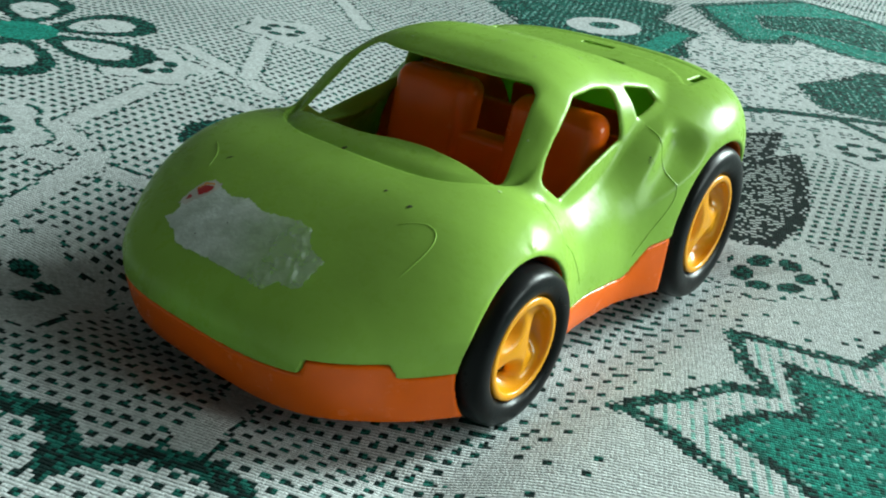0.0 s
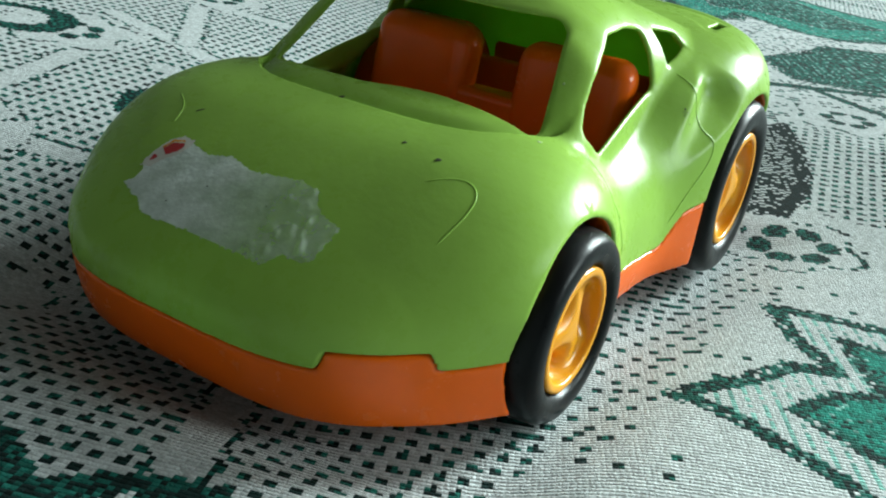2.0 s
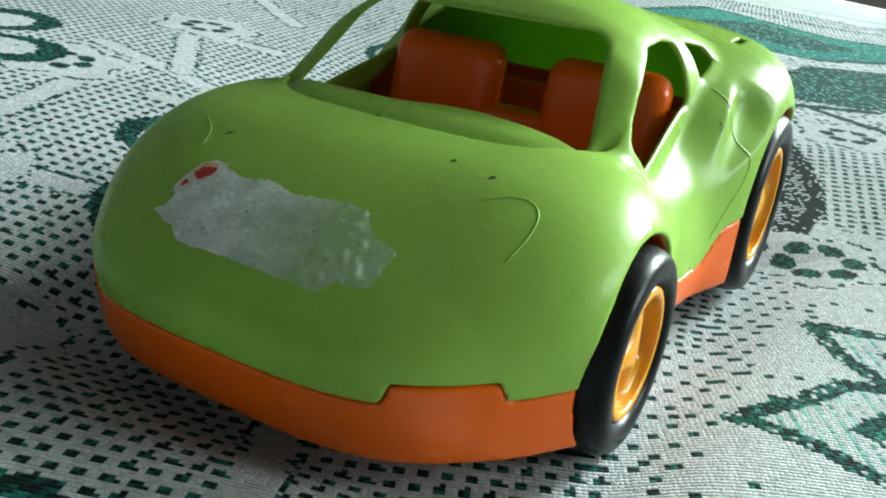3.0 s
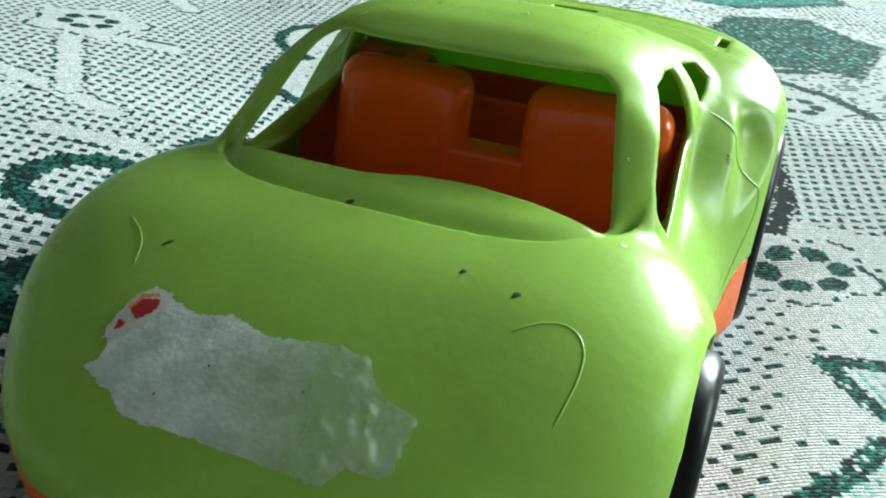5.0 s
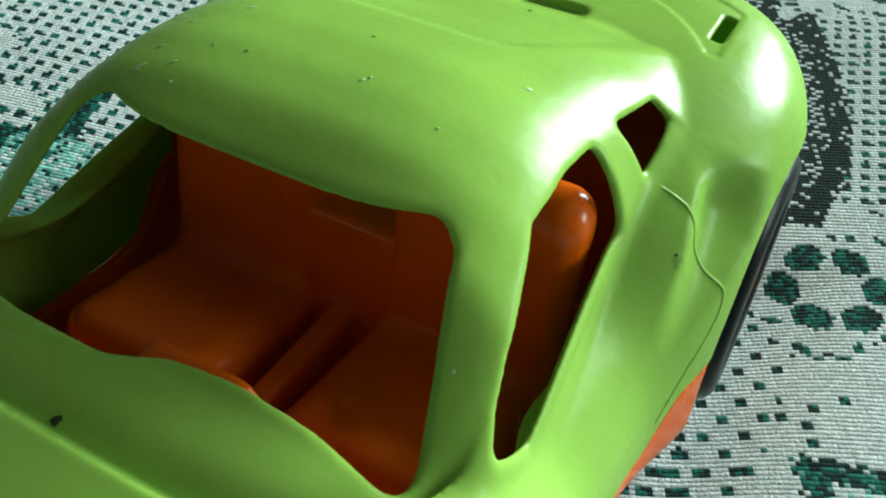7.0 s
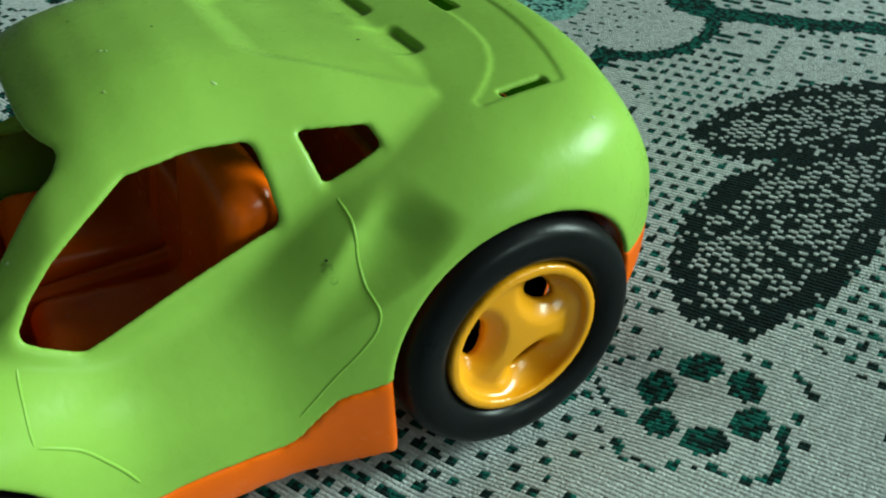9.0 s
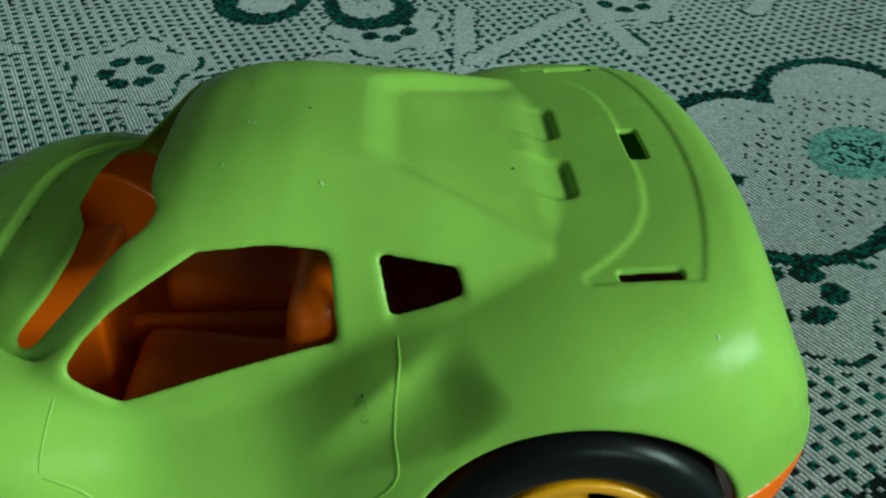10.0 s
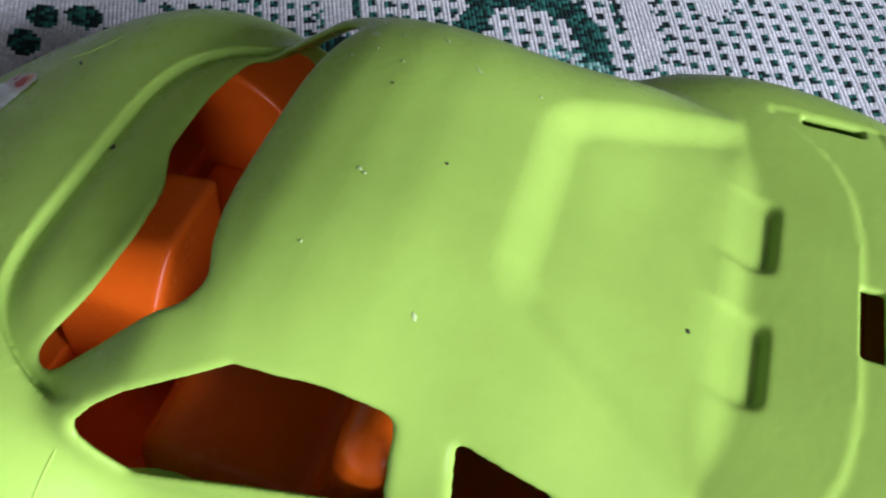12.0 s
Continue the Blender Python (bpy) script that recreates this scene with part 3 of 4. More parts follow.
# sunk rear window between the two fins of the roof
sunk = np.clip(-polygon(X, Y, [(-0.0220, 0.0255), (0.0220, 0.0255), (0.0470, 0.0800), (-0.0470, 0.0800)], 0.013) / 0.0085, 0, 1)
cabin = cabin + 0.0025 * sunk * sunk * (3 - 2 * sunk) * np.clip((Z - 0.066) / 0.004, 0, 1)
cabin = smax(cabin, Y - 0.0612 + 0.0055 * np.clip(X / 0.050, 0, 1.2) ** 4, np.interp(X, [0.026, 0.036], [0.0045, 0.0020]).astype(np.float32))
toward_tail = np.clip((Y - 0.036) / 0.022, 0, 1)
toward_tail = toward_tail * toward_tail * (3 - 2 * toward_tail)
outer = smin(lower, cabin, (0.0025 + toward_tail * (np.interp(X, [0.026, 0.036], [0.0028, 0.0010]) - 0.0025)).astype(np.float32))
del lower, cabin, rise

# cowl shelf below the windscreen, sunk behind the curved rear edge of the bonnet
crease = -0.0590 + 0.0190 * (X / 0.0455) ** 5
behind = Y - crease
groove = np.exp(-(behind / 0.0050) ** 2) * np.clip(behind / 0.0012, 0, 1) * np.clip((0.0475 - X) / 0.003, 0, 1) * ((Z > 0.044) & (Y < -0.030))
outer = outer + 0.0021 * groove

# valley across the door that deepens into a scoop and ends on the rear wing
run = (Y - 0.0395) * 0.804 + (Z - 0.0595) * 0.594
over = (Z - 0.0595) * 0.804 - (Y - 0.0395) * 0.594 + 0.0008 - 0.0012 * np.clip((-0.004 - run) / 0.02, 0, 1)
narrow = np.interp(run, [-0.030, -0.006], [0.45, 1.0]).astype(np.float32)
bell = np.clip(1 - (over / (narrow * np.where(over < 0, 0.0056, 0.0078))) ** 2, 0, 1) ** 1.8
sink = np.clip((run + 0.032) / 0.028, 0, 1)
lift = np.clip((run + 0.0030 + 0.25 * over) / 0.0120, 0, 1)
deep = 0.0038 * sink * sink * (3 - 2 * sink) * (1 - lift * lift * (3 - 2 * lift))
outer = outer + deep * bell * np.clip((X - 0.046) / 0.004, 0, 1)
base = outer
# louvre notches, sunk boot lid
notch = smax(smax(np.abs(X - 0.0132) - 0.0078, Y - 0.0662, 0.0030), 0.0783 - 0.45 * (Y - 0.0540) - Z, 0.0016)
outer = smax(outer, -notch, 0.0016)
arc = 0.0802 - 0.0120 * np.clip(X / 0.043, 0, 1.09) ** 4
lid_end = 0.0925 - 0.0077 * (X / 0.0495) ** 2
lid = smax(smax(arc - Y, Y - lid_end, 0.0008), X - 0.0497, 0.0008)
outer = outer + 0.00042 * np.clip(-lid / 0.0007, 0, 1) * (Z > 0.06)

WALL = 0.0018
hollow = np.maximum(base + WALL, outer + 0.0015)
del base
shell = smax(outer, -hollow, 0.0003)

# openings
dash = curve_of([-0.0340, -0.0420, -0.0448, -0.0449, -0.0406, -0.0398, -0.0408, -0.0437, -0.0405], [-0.048, -0.0408, -0.025, -0.008, 0.0016, 0.0138, 0.0277, 0.040, 0.048], 0.002)


def windscreen(sign):
    edge = dash((sign * X[:, 0, 0]))[:, None, None]
    top = 0.0786 + 0.6 * np.maximum(X - 0.0335, 0)
    pillar = 0.0424 - (Z - 0.053) * 0.325
    cut = smax(smax(edge - Y, X - pillar, 0.004), Z - top, 0.006)
    return np.maximum(np.maximum(cut + 0.0005, Y + 0.004), 0.044 - Z)


slant = Z + 0.35 * 0.0022 * np.log1p(np.exp(np.clip((0.046 - X) / 0.0022, -20, 20)))   # the window's upper edge is cut square to the curling side
# near the front pillar the cut runs square to the rounded skin
skewed = Y + 0.6 * np.clip((-0.002 - Y) / 0.016, 0, 1) * (X - 0.0516 + (Z - 0.055) * 0.43)
side_window = polygon(skewed, slant, [(-0.0319, 0.0550), (-0.0252, 0.0496), (0.0190, 0.0617), (0.0179, 0.0763), (0.0090, 0.0779), (-0.0048, 0.0777), (-0.0150, 0.0721), (-0.0233, 0.0650), (-0.0289, 0.0592)], 0.0024)
quarter = polygon(Y, slant, [(0.0266, 0.0764), (0.0412, 0.0742), (0.0420, 0.0708), (0.0284, 0.0663)], 0.0012)
sides = np.maximum(np.minimum(side_window + 0.0010, quarter + 0.0011), 0.028 - X)
slots = np.minimum(box(X, Y, Z, (0.0472, 0.0755, 0.072), (0.0013, 0.0057, 0.02), 0.0003), box(X, Y, Z, (0.0, 0.0823, 0.072), (0.0069, 0.0020, 0.02), 0.0003))
front_arch = (np.hypot((Y + 0.0567) / 0.0244, (Z - 0.0175) / 0.0263) - 1) * 0.025
rear_arch = np.hypot(Y - REAR_AXLE[0], Z - REAR_AXLE[1]) - 0.0316
rear_arch = np.minimum(rear_arch, np.maximum(np.abs(Y - REAR_AXLE[0]) - 0.0316, Z - REAR_AXLE[1]))   # upright sides below the hub
arches = np.maximum(np.minimum(front_arch, rear_arch), 0.046 - X)
shell = smax(shell, -sides, 0.0026)
shell = smax(shell, -slots, 0.0003)
body = smax(outer, -arches, 0.0010)
shell = smax(shell, -arches, 0.0018)

# height of the joint between the green body and the orange pan
joint = along([(-0.13, 0.0180), (0.008, 0.0175), (0.0105, 0.0185), (0.0195, 0.0270), (0.030, 0.0285), (0.085, 0.0305), (0.0915, 0.0340), (0.112, 0.0335), (0.13, 0.0320)], 0.0008)
tab = np.clip((X - 0.0362) / 0.0016, 0, 1) * np.clip((0.0545 - X) / 0.0012, 0, 1) * (Y < -0.080)
joint = joint + 0.0044 * tab
left = np.maximum(smax(shell, -windscreen(1), 0.0024), joint + 0.00015 - Z)
right = np.maximum(smax(shell, -windscreen(-1), 0.0024), joint + 0.00015 - Z)

car = new("toy_car")
tagged(car, "lime green plastic toy car with orange bumper standing on patterned cloth", "toy car")
START = (-(X.shape[0] - 1) * H, LO[1], LO[2])
rims = [np.minimum(np.abs(sides), np.abs(windscreen(side))) for side in (-1, 1)]
v, q = skin(np.concatenate([right[:0:-1], left]), START, H, 34, np.concatenate([rims[0][:0:-1], rims[1]]))
del rims
mesh_object("body", v, q, GREEN, car, "scuffed lime green plastic body shell with open windows")
SKIN = BVHTree.FromPolygons(v.tolist(), q.tolist())
del left, right, shell

pan = smax(np.maximum(body + 0.0002, Z - joint + 0.00015), -np.maximum(np.maximum(hollow + 0.002, 0.011 - Z), np.abs(Y) - 0.060), 0.0004)
lining = np.maximum(np.maximum(np.maximum(arches - 0.0020, -arches), hollow - 0.0008), 0.0035 - Z)
underside = along([(-0.13, 0.0030), (-0.030, 0.0030), (0.0, 0.0062), (0.015, 0.0077), (0.086, 0.0078), (0.0875, 0.0180), (0.0945, 0.0225), (0.13, 0.0380)], 0.0015)
pan = np.minimum(np.maximum(pan, underside - Z), np.maximum(lining, underside - Z))
pan = pan[::2, ::2, ::2]
v, q = skin(both_sides(pan), (-(pan.shape[0] - 1) * 2 * H, LO[1], LO[2]), 2 * H, 5)
mesh_object("bumper_pan", v, q, ORANGE, car, "glossy orange plastic lower bumper and sills")
del pan, body, hollow, outer


def ring(name, profile, mat, parent, steps=72, label=""):
    """A body of revolution about the x axis from (x, radius) pairs."""
    bm = bmesh.new()
    rows = []
    for i in range(steps):
        a = 2 * math.pi * i / steps
        rows.append([bm.verts.new((x, r * math.cos(a), r * math.sin(a))) for x, r in profile])
    for i in range(steps):
        for j in range(len(profile)):
            k = (j + 1) % len(profile)
            bm.faces.new((rows[i][j], rows[i][k], rows[(i + 1) % steps][k], rows[(i + 1) % steps][j]))
    return part(name, bm, mat, parent, label)


def tyre_profile(r, rim, width):
    out = []
    for i in range(28):
        a = 2 * math.pi * i / 28
        c, s = math.cos(a), math.sin(a)
        x = width / 2 * math.copysign(abs(c) ** 0.62, c)
        d = (r - rim) / 2
        out.append((x, rim + d + d * math.copysign(abs(s) ** 0.72, s)))
    return out


def wheel(r, rim, width, spin):
    """A wheel about the x axis, outer face towards +x, hub at the origin."""
    hub = new("wheel")
    ring("tyre", tyre_profile(r, rim, width), RUBBER, hub, label="worn black rubber tyre")
    h = 0.0005
    gx, gy, gz = grid((-0.012, -rim - 0.002, -rim - 0.002), (width / 2 + 0.003, rim + 0.002, rim + 0.002), h)
    rad, ang = np.hypot(gy, gz), np.arctan2(gz, gy) + spin
    edge = width / 2
    lip = np.maximum(np.maximum(np.abs(rad - rim + 0.0008) - 0.0012, gx - edge + 0.0010), edge - 0.010 - gx)
    a = (ang % (2 * math.pi / 3)) - math.pi / 3
    across, out = rad * np.sin(a), rad * np.cos(a)
    dip = np.clip(1.25 - np.sqrt((across / (rim * 0.44)) ** 2 + ((out - rim * 0.60) / (rim * 0.34)) ** 2), 0, 1)
    bowl = edge - 0.0022 - 0.0030 * np.clip(rad / rim, 0, 1) ** 2 + 0.0020 * np.clip((rad / rim - 0.72) / 0.28, 0, 1)
    face_height = bowl - 0.0036 * dip * dip * (3 - 2 * dip)
    dish = np.maximum(np.abs(gx - face_height + 0.0013) - 0.0013, rad - rim + 0.0008)
    hole = np.sqrt((across / (rim * 0.27)) ** 2 + ((out - rim * 0.56) / (rim * 0.13)) ** 2) - 1
    dish = smax(dish, -hole * rim * 0.13, 0.0008)
    v, q = skin(smin(lip, dish, 0.0020), (-0.012, -rim - 0.002, -rim - 0.002), h)
    mesh_object("rim", v, q, YELLOW, hub, "yellow plastic rim with three slots")
    ring("inner_disc", [(-0.0076, 0.0), (-0.0076, rim - 0.0006), (-0.0088, rim - 0.0006), (-0.0088, 0.0)], RUBBER, hub, 36, "black inner face of the wheel")
    ring("axle_stub", [(-0.014, 0.0), (-0.014, 0.004), (edge - 0.006, 0.004), (edge - 0.006, 0.0)], RUBBER, hub, 24)
    return hub


for (cy, cz, r), rim, width, face in ((FRONT_AXLE, 0.0152, 0.019, 0.0688), (REAR_AXLE, 0.0187, 0.020, 0.0708)):
    for side in (1, -1):
        w = wheel(r, rim, width, 0.17 if cy > 0 else 0.9)
        w.parent = car
        w.matrix_basis = pose(side * (face - width / 2), cy, cz, 0, 0, 0 if side > 0 else 180)

# orange interior: tub, two bucket seats, dashboard block
h = 0.0008
LOW = (0.0, -0.062, 0.008)
gx, gy, gz = grid(LOW, (0.062, 0.062, 0.080), h)
low = (-(gx.shape[0] - 1) * h, LOW[1], LOW[2])
lean = (gz - 0.060) * 0.16
back = box(gx, gy - lean, gz, (0.0262, 0.0150, 0.0440), (0.0185, 0.0065, 0.0228), 0.0060)
dent = np.sqrt(((gx - 0.0262) / 0.011) ** 2 + ((gz - 0.046) / 0.016) ** 2 + ((gy - lean - 0.0075) / 0.0022) ** 2) - 1
back = smax(back, -dent * 0.002, 0.002)
cushion = box(gx, gy, gz + (gy + 0.005) * 0.14, (0.0250, -0.006, 0.0235), (0.0180, 0.024, 0.0085), 0.0060)
seat = smax(smin(back, cushion, 0.005), 0.0030 - gx, 0.001)
v, q = skin(seat, LOW, h)
for side in (1, -1):
    w = v * np.array([side, 1, 1])
    mesh_object("seat", w, q if side > 0 else q[:, ::-1], ORANGE, car, "orange moulded bucket seat")
floor_pan = box(gx, gy, gz, (0.0, 0.0, 0.0120), (0.044, 0.058, 0.0020), 0.001)
bridge = box(gx, gy - lean, gz, (0.0, 0.0150, 0.0330), (0.012, 0.0052, 0.0160), 0.002)
tunnel = box(gx, gy, gz, (0.0, -0.010, 0.0200), (0.0026, 0.026, 0.0100), 0.002)
rear = box(gx, gy, gz, (0.0, 0.053, 0.0305), (0.044, 0.0016, 0.0205), 0.0012)
v, q = skin(both_sides(np.minimum(smin(smin(floor_pan, bridge, 0.002), tunnel, 0.002), rear)), low, h)
mesh_object("interior_tub", v, q, ORANGE, car, "orange cabin floor with centre ridge and bulkhead")
gx, gy, gz = grid((-0.012, -0.062, 0.010), (0.026, -0.030, 0.060), h)
block_top = box(gx, gy, gz - (gy + 0.036) * 0.18, (0.0060, -0.0475, 0.0350), (0.0140, 0.0125, 0.0174), 0.0012)
block_top = smax(block_top, (gx - 0.0112 + 0.9 * (gz - 0.0520)) * 0.74, 0.0015)
v, q = skin(block_top, (-0.012, -0.062, 0.010), h)
mesh_object("dashboard_block", v, q, ORANGE, car, "orange block under the dashboard")


tail_wall = block("tail_wall", (-0.044, 0.0925, 0.0310), (0.044, 0.0950, 0.0490), ORANGE, 0.0008)
tail_wall.parent = car


# ---- fine raised lines moulded in the skin ----
def bead(name, spots, radius, label):
    """A thin moulded line that follows the body, tapering out at both ends."""
    p = np.array([tuple(s) for s in spots])
    fine_line = []
    for k in range(len(p) - 1):
        a, b, c, d = p[max(k - 1, 0)], p[k], p[k + 1], p[min(k + 2, len(p) - 1)]
        for m in np.arange(0, 1, 0.05 if len(p) > 5 else 0.04):
            fine_line.append(0.5 * (2 * b + (c - a) * m + (2 * a - 5 * b + 4 * c - d) * m * m + (3 * b - a - 3 * c + d) * m ** 3))
    bm = bmesh.new()
    rings = []
    for k, q in enumerate(fine_line):
        hit, normal, _, _ = SKIN.find_nearest(Vector(q))
        if normal.dot(hit - Vector((0, hit.y, 0.03))) < 0:
            normal = -normal
        run_on = Vector(fine_line[min(k + 1, len(fine_line) - 1)] - fine_line[max(k - 1, 0)]).normalized()
        side = run_on.cross(normal).normalized()
        e = min(1.0, k / 10, (len(fine_line) - 1 - k) / 10)
        rings.append([bm.verts.new(hit + side * (radius * 1.5 * math.cos(a)) + normal * (radius * (math.sin(a) * (0.3 + 0.7 * e) - 0.55 + 0.25 * e))) for a in np.arange(8) * math.pi / 4])
    for a, b in zip(rings, rings[1:]):
        for k in range(8):
            bm.faces.new((a[k], a[(k + 1) % 8], b[(k + 1) % 8], b[k]))
    return part(name, bm, GREEN, car, label)


def flank(y, z, side):
    return SKIN.ray_cast(Vector((0.12 * side, y, z)), Vector((-side, 0, 0)))[0]


def bonnet(x, y):
    return SKIN.ray_cast(Vector((x, y, 0.2)), Vector((0, 0, -1)))[0]


for side in (1, -1):
    bead("door_joint", [flank(y, z, side) for y, z in ((0.0296, 0.0645), (0.0301, 0.0614), (0.0294, 0.0560), (0.0291, 0.0505), (0.0297, 0.0467), (0.0284, 0.0425), (0.0245, 0.0380), (0.0199, 0.0337), (0.0150, 0.0286), (0.0108, 0.0242))], 0.00025, "thin moulded line of the door")
    bead("wing_joint", [flank(y, z, side) for y, z in ((-0.0330, 0.0520), (-0.0338, 0.0487), (-0.0344, 0.0450), (-0.0346, 0.0420))], 0.00020, "thin moulded line before the door")
    bead("wing_edge", [flank(y, z, side) for y, z in ((-0.0346, 0.0421), (-0.0312, 0.0397), (-0.0278, 0.0368), (-0.0248, 0.0325), (-0.0223, 0.0282), (-0.0203, 0.0235))], 0.00026, "moulded edge of the front wing")
for side, line in ((1, ((0.0349, -0.0784), (0.0370, -0.0765), (0.0397, -0.0746), (0.0428, -0.0736), (0.0455, -0.0745), (0.0472, -0.0771), (0.0476, -0.0811), (0.0472, -0.0850), (0.0464, -0.0900))),
                   (-1, ((0.0425, -0.0750), (0.0395, -0.0770), (0.0375, -0.0785), (0.0355, -0.0808), (0.0343, -0.0835), (0.0336, -0.0855)))):
    bead("lamp_outline", [bonnet(side * x, y) for x, y in line], 0.00018 if side > 0 else 0.00014, "thin moulded outline of a lamp")


# ---- torn remains of a sticker on the bonnet, and small marks on the plastic ----
def on_body(x, y, lift):
    hit, normal, _, _ = SKIN.ray_cast(Vector((x, y, 0.2)), Vector((0, 0, -1)))
    return hit + (normal if normal.z > 0 else -normal) * lift


def paper_piece(name, corners, mat, lift, label, cell=0.00035, ragged=0.0003, crumple=0.0):
    """A torn scrap of paper that follows the body."""
    xs = np.arange(min(c[0] for c in corners) - 0.002, max(c[0] for c in corners) + 0.002, cell)
    ys = np.arange(min(c[1] for c in corners) - 0.002, max(c[1] for c in corners) + 0.002, cell)
    gx, gy = np.meshgrid(xs, ys, indexing="ij")
    d = polygon(gx.astype(np.float32), gy.astype(np.float32), corners)
    wobble = sum(np.sin(gx * f + p) * np.sin(gy * g + 2 * p) for f, g, p in ((1900, 1300, 0.3), (3400, 2900, 1.7), (900, 2300, 4.0)))
    keep = d + ragged * 0.5 * wobble < 0
    fold = np.array([max(0.0, noise.noise(Vector((a * 420, c * 420, 3.0)))) for a, c in zip(gx.ravel(), gy.ravel())]).reshape(gx.shape) * (0.08 + np.exp(-((gx - 0.021) / 0.008) ** 2))
    bm, at = bmesh.new(), {}
    for i, j in np.argwhere(keep):
        if keep[i:i + 2, j:j + 2].sum() < 4:
            continue
        loop = []
        for a, b in ((i, j), (i + 1, j), (i + 1, j + 1), (i, j + 1)):
            if (a, b) not in at:
                at[a, b] = bm.verts.new(on_body(gx[a, b], gy[a, b], lift + crumple * fold[a, b]))
            loop.append(at[a, b])
        bm.faces.new(loop)
    return part(name, bm, mat, car, label)


PAPER, t, b = material("torn_paper", 0.30)
co = t.nodes.new("ShaderNodeTexCoord")
cloud = node(t, "ShaderNodeTexNoise", Scale=110.0, Detail=6.0, Roughness=0.65)
grain = node(t, "ShaderNodeTexNoise", Scale=900.0, Detail=4.0)
ramp = t.nodes.new("ShaderNodeValToRGB")
ramp.color_ramp.elements[0].position, ramp.color_ramp.elements[1].position = 0.32, 0.70
ramp.color_ramp.elements[0].color, ramp.color_ramp.elements[1].color = (0.58, 0.66, 0.60, 1), (0.82, 0.87, 0.85, 1)
bump = node(t, "ShaderNodeBump", Strength=0.35, Distance=0.0004)
for n in (cloud, grain):
    t.links.new(co.outputs["Object"], n.inputs["Vector"])
t.links.new(cloud.outputs["Fac"], ramp.inputs["Fac"])
t.links.new(ramp.outputs["Color"], b.inputs["Base Color"])
worn = t.nodes.new("ShaderNodeMapRange")
worn.inputs["From Min"].default_value, worn.inputs["From Max"].default_value = 0.35, 0.62
worn.inputs["To Min"].default_value, worn.inputs["To Max"].default_value = 0.74, 0.97
t.links.new(cloud.outputs["Fac"], worn.inputs["Value"])
apart = t.nodes.new("ShaderNodeSeparateXYZ")
t.links.new(co.outputs["Object"], apart.inputs["Vector"])
thin = t.nodes.new("ShaderNodeMapRange")   # the paper is torn thinner towards one end
thin.inputs["From Min"].default_value, thin.inputs["From Max"].default_value = -0.018, 0.012
thin.inputs["To Min"].default_value, thin.inputs["To Max"].default_value = 1.0, 0.38
t.links.new(apart.outputs["X"], thin.inputs["Value"])
film_of_paper = t.nodes.new("ShaderNodeMath")
film_of_paper.operation = "MULTIPLY"
t.links.new(worn.outputs["Result"], film_of_paper.inputs[0])
t.links.new(thin.outputs["Result"], film_of_paper.inputs[1])
t.links.new(film_of_paper.outputs[0], b.inputs["Alpha"])
t.links.new(grain.outputs["Fac"], bump.inputs["Height"])
t.links.new(bump.outputs["Normal"], b.inputs["Normal"])
RED = plastic("red_print", (0.42, 0.02, 0.025), 0.5)
WHITE_PRINT = plastic("white_print", (0.62, 0.60, 0.54), 0.5)
SOIL = plastic("dried_dirt", (0.030, 0.035, 0.012), 0.8)
CHIP = plastic("pale_scratch", (0.44, 0.60, 0.24), 0.5)
paper_piece("sticker_residue", [(-0.0298, -0.1036), (-0.0272, -0.1012), (-0.0296, -0.0970), (-0.0286, -0.0902), (-0.0256, -0.0887), (-0.0215, -0.0896), (-0.0148, -0.0908), (-0.0100, -0.0892), (-0.0020, -0.0910), (0.0076, -0.0893), (0.0105, -0.0890), (0.0165, -0.0898), (0.0185, -0.0925), (0.0218, -0.0948), (0.0278, -0.0958), (0.0276, -0.0990), (0.0272, -0.1043), (0.0245, -0.1057), (0.0203, -0.1058), (0.0182, -0.1090), (0.0090, -0.1089), (-0.0040, -0.1086), (-0.0138, -0.1090), (-0.0188, -0.1085), (-0.0215, -0.1062), (-0.0245, -0.1058)], PAPER, 0.00015, "grey torn remains of a paper sticker", crumple=0.0007)
paper_piece("sticker_scrap", [(-0.0293, -0.0990), (-0.0298, -0.0960), (-0.0288, -0.0905), (-0.0258, -0.0884), (-0.0218, -0.0890), (-0.0215, -0.0912), (-0.0228, -0.0942), (-0.0250, -0.0962), (-0.0262, -0.0985)], WHITE_PRINT, 0.00036, "white edge of a torn sticker", 0.0003, 0.0003)
paper_piece("sticker_print", [(-0.0279, -0.0938), (-0.0268, -0.0910), (-0.0231, -0.0903), (-0.0230, -0.0930), (-0.0252, -0.0949)], RED, 0.00051, "red print on a sticker scrap", 0.00025, 0.0002)
paper_piece("sticker_print", [(-0.0283, -0.0974), (-0.0284, -0.0953), (-0.0270, -0.0957), (-0.0269, -0.0971)], RED, 0.00051, "red print on a sticker scrap", 0.00025, 0.0002)
paper_piece("sticker_print", [(-0.0285, -0.0930), (-0.0273, -0.0903), (-0.0242, -0.0895), (-0.0232, -0.0901), (-0.0266, -0.0909), (-0.0278, -0.0937)], YELLOW, 0.00052, "yellow print on a sticker scrap", 0.00025, 0.0002)


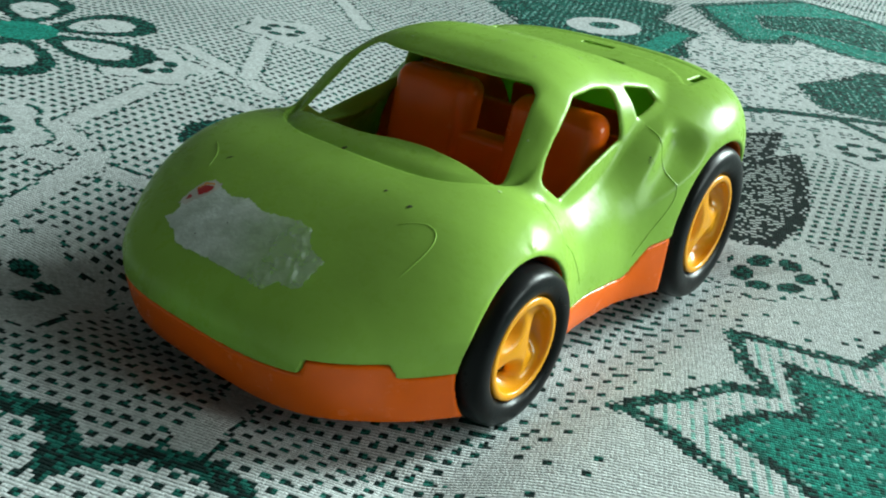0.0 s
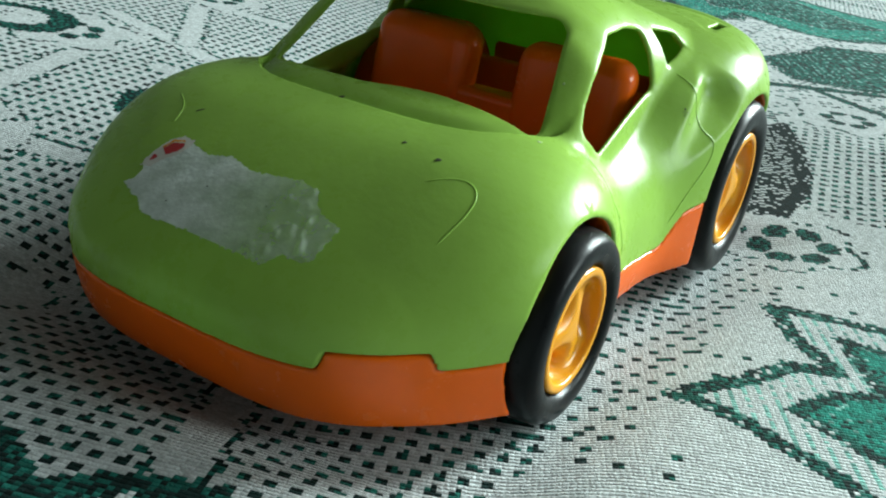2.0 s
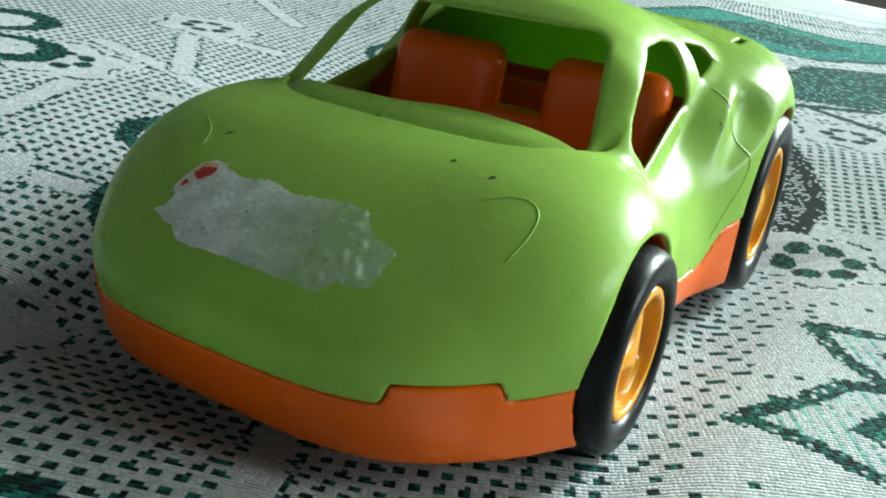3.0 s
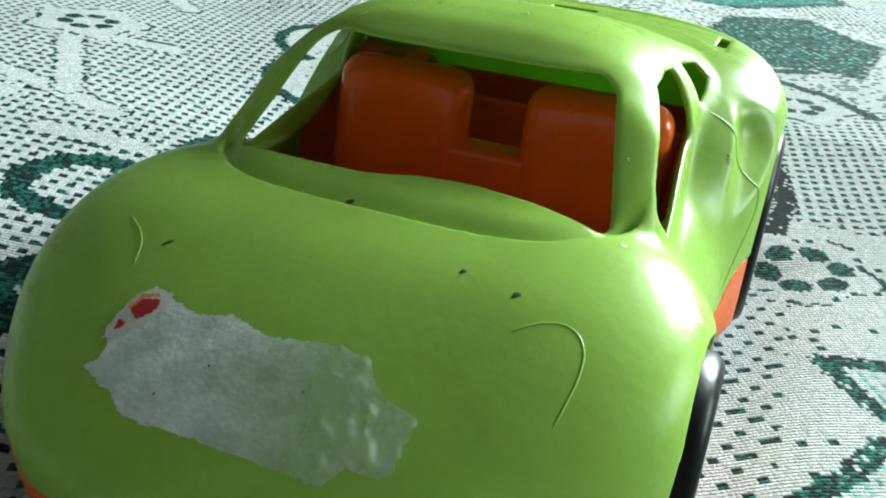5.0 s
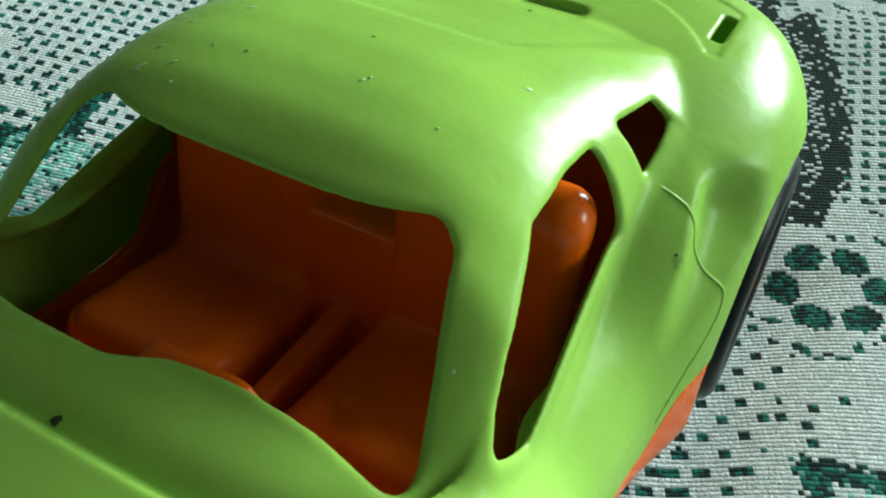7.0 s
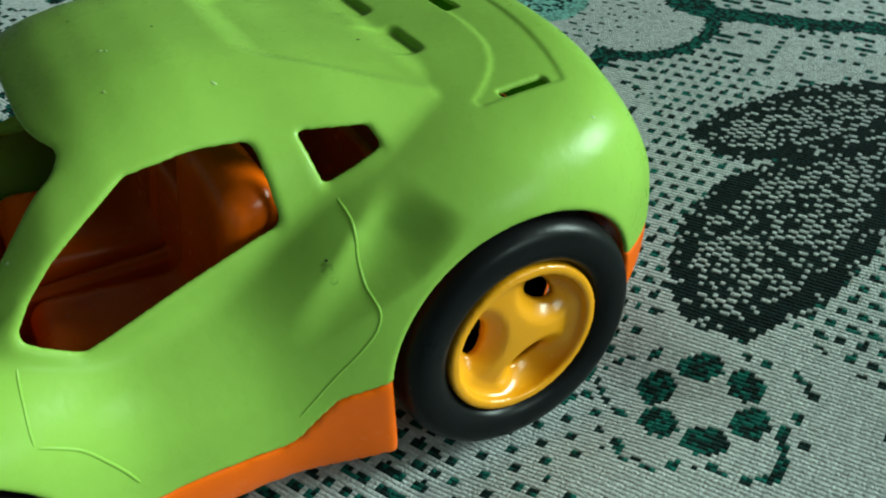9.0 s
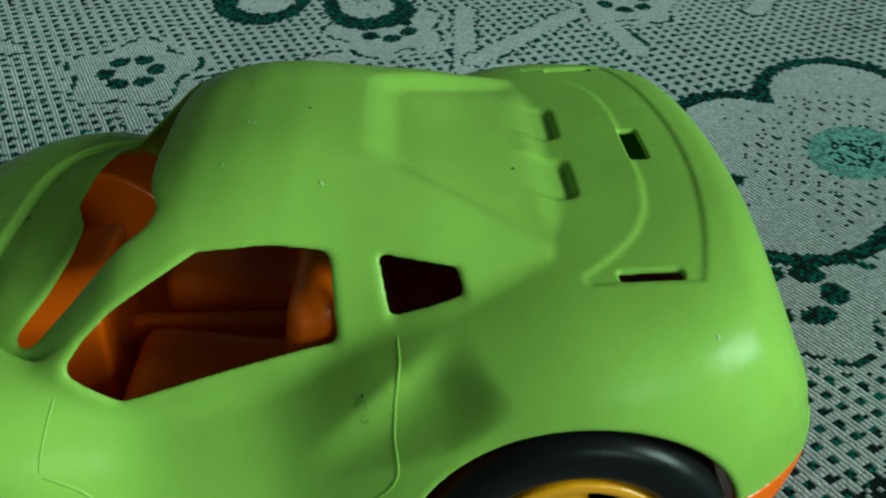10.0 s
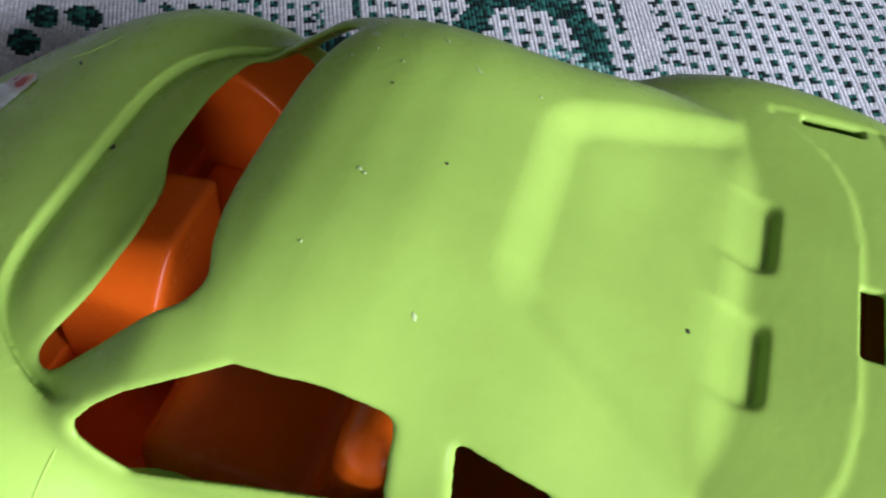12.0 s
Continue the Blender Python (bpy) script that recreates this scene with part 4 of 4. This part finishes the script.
def mark(name, spot, size, mat, label, stretch=1.0, turn=0.0, seed=0):
    """A small raised fleck of dirt or a pale chip lying on the skin."""
    luck = random.Random(seed)
    place, normal, _, _ = SKIN.find_nearest(Vector(spot))
    if (Vector(spot) - place).dot(normal) < 0 and normal.z < 0:
        normal = -normal
    side = normal.orthogonal().normalized()
    other = normal.cross(side)
    bm = bmesh.new()
    top = bm.verts.new(place + normal * 0.00022)
    rim = []
    for i in range(14):
        a = 2 * math.pi * i / 14
        r = size / 2 * luck.uniform(0.55, 1.15)
        p = side * (r * stretch * math.cos(a + turn)) + other * (r * math.sin(a + turn))
        rim.append(bm.verts.new(SKIN.find_nearest(place + p)[0] + normal * 0.00008))
    for i in range(14):
        bm.faces.new((top, rim[i], rim[(i + 1) % 14]))
    return part(name, bm, mat, car, label)


for k, (x, y, z, size, stretch) in enumerate(((-0.0058, -0.0569, 0.0559, 0.0017, 1.2), (0.0232, -0.0697, 0.054, 0.0011, 1.3), (0.0335, -0.0711, 0.052, 0.0012, 1.8), (0.0601, -0.0763, 0.0392, 0.0018, 1.0), (-0.0306, -0.0795, 0.048, 0.0008, 4.0), (-0.0084, -0.1002, 0.043, 0.0010, 1.2), (-0.0145, -0.1071, 0.040, 0.0009, 1.5), (0.0086, -0.0994, 0.043, 0.0010, 1.0), (0.0130, 0.0543, 0.078, 0.0009, 1.1), (0.0030, 0.012, 0.086, 0.0007, 1.0), (-0.012, -0.002, 0.085, 0.0006, 1.0), (0.0590, 0.0225, 0.057, 0.0006, 1.5))):
    mark("dirt_speck", (x, y, z), size, SOIL, "dark dirt speck", stretch, 0.7 * k, k)
for k, (x, y, z, size, stretch) in enumerate(((0.0462, -0.0475, 0.056, 0.0012, 1.3), (-0.0278, -0.0105, 0.082, 0.0009, 3.5), (0.0087, 0.0, 0.086, 0.0007, 2.5), (0.0295, 0.0159, 0.083, 0.0008, 2.0), (-0.020, 0.022, 0.085, 0.0005, 2.0), (0.0320, -0.012, 0.077, 0.0006, 1.2), (0.0600, 0.085, 0.070, 0.0007, 1.6), (-0.0275, -0.0112, 0.0815, 0.0008, 2.2), (-0.0276, -0.0052, 0.0831, 0.0005, 4.5), (-0.0280, 0.0029, 0.0841, 0.0006, 5.0), (-0.0222, -0.0084, 0.0834, 0.0004, 5.5), (-0.0195, -0.0121, 0.0823, 0.0005, 2.5), (-0.0184, -0.0024, 0.0851, 0.0005, 2.0), (-0.0208, 0.0105, 0.0856, 0.0004, 6.0), (0.0094, 0.0010, 0.0860, 0.0006, 1.4), (0.0238, -0.0033, 0.0843, 0.0005, 1.5), (0.0412, -0.0286, 0.0657, 0.0008, 1.2))):
    mark("pale_scratch", (x, y, z), size, CHIP, "pale scratch in the plastic", stretch, 1.1 * k, 40 + k)
SMUDGE, t, b = material("grey_smudge", 0.6)
b.inputs["Base Color"].default_value = (0.05, 0.07, 0.02, 1)
co = t.nodes.new("ShaderNodeTexCoord")
patchy = node(t, "ShaderNodeTexNoise", Scale=900.0, Detail=5.0)
t.links.new(co.outputs["Object"], patchy.inputs["Vector"])
faint = t.nodes.new("ShaderNodeMapRange")
faint.inputs["From Min"].default_value, faint.inputs["From Max"].default_value, faint.inputs["To Max"].default_value = 0.42, 0.75, 0.34
t.links.new(patchy.outputs["Fac"], faint.inputs["Value"])
t.links.new(faint.outputs["Result"], b.inputs["Alpha"])
for k, (y, z, size) in enumerate(((0.0232, 0.0545, 0.0042), (0.0240, 0.0520, 0.0026))):
    mark("smudge", flank(y, z, 1), size, SMUDGE, "faint grey smudge on the door", 0.7, 1.2 * k, 70 + k)
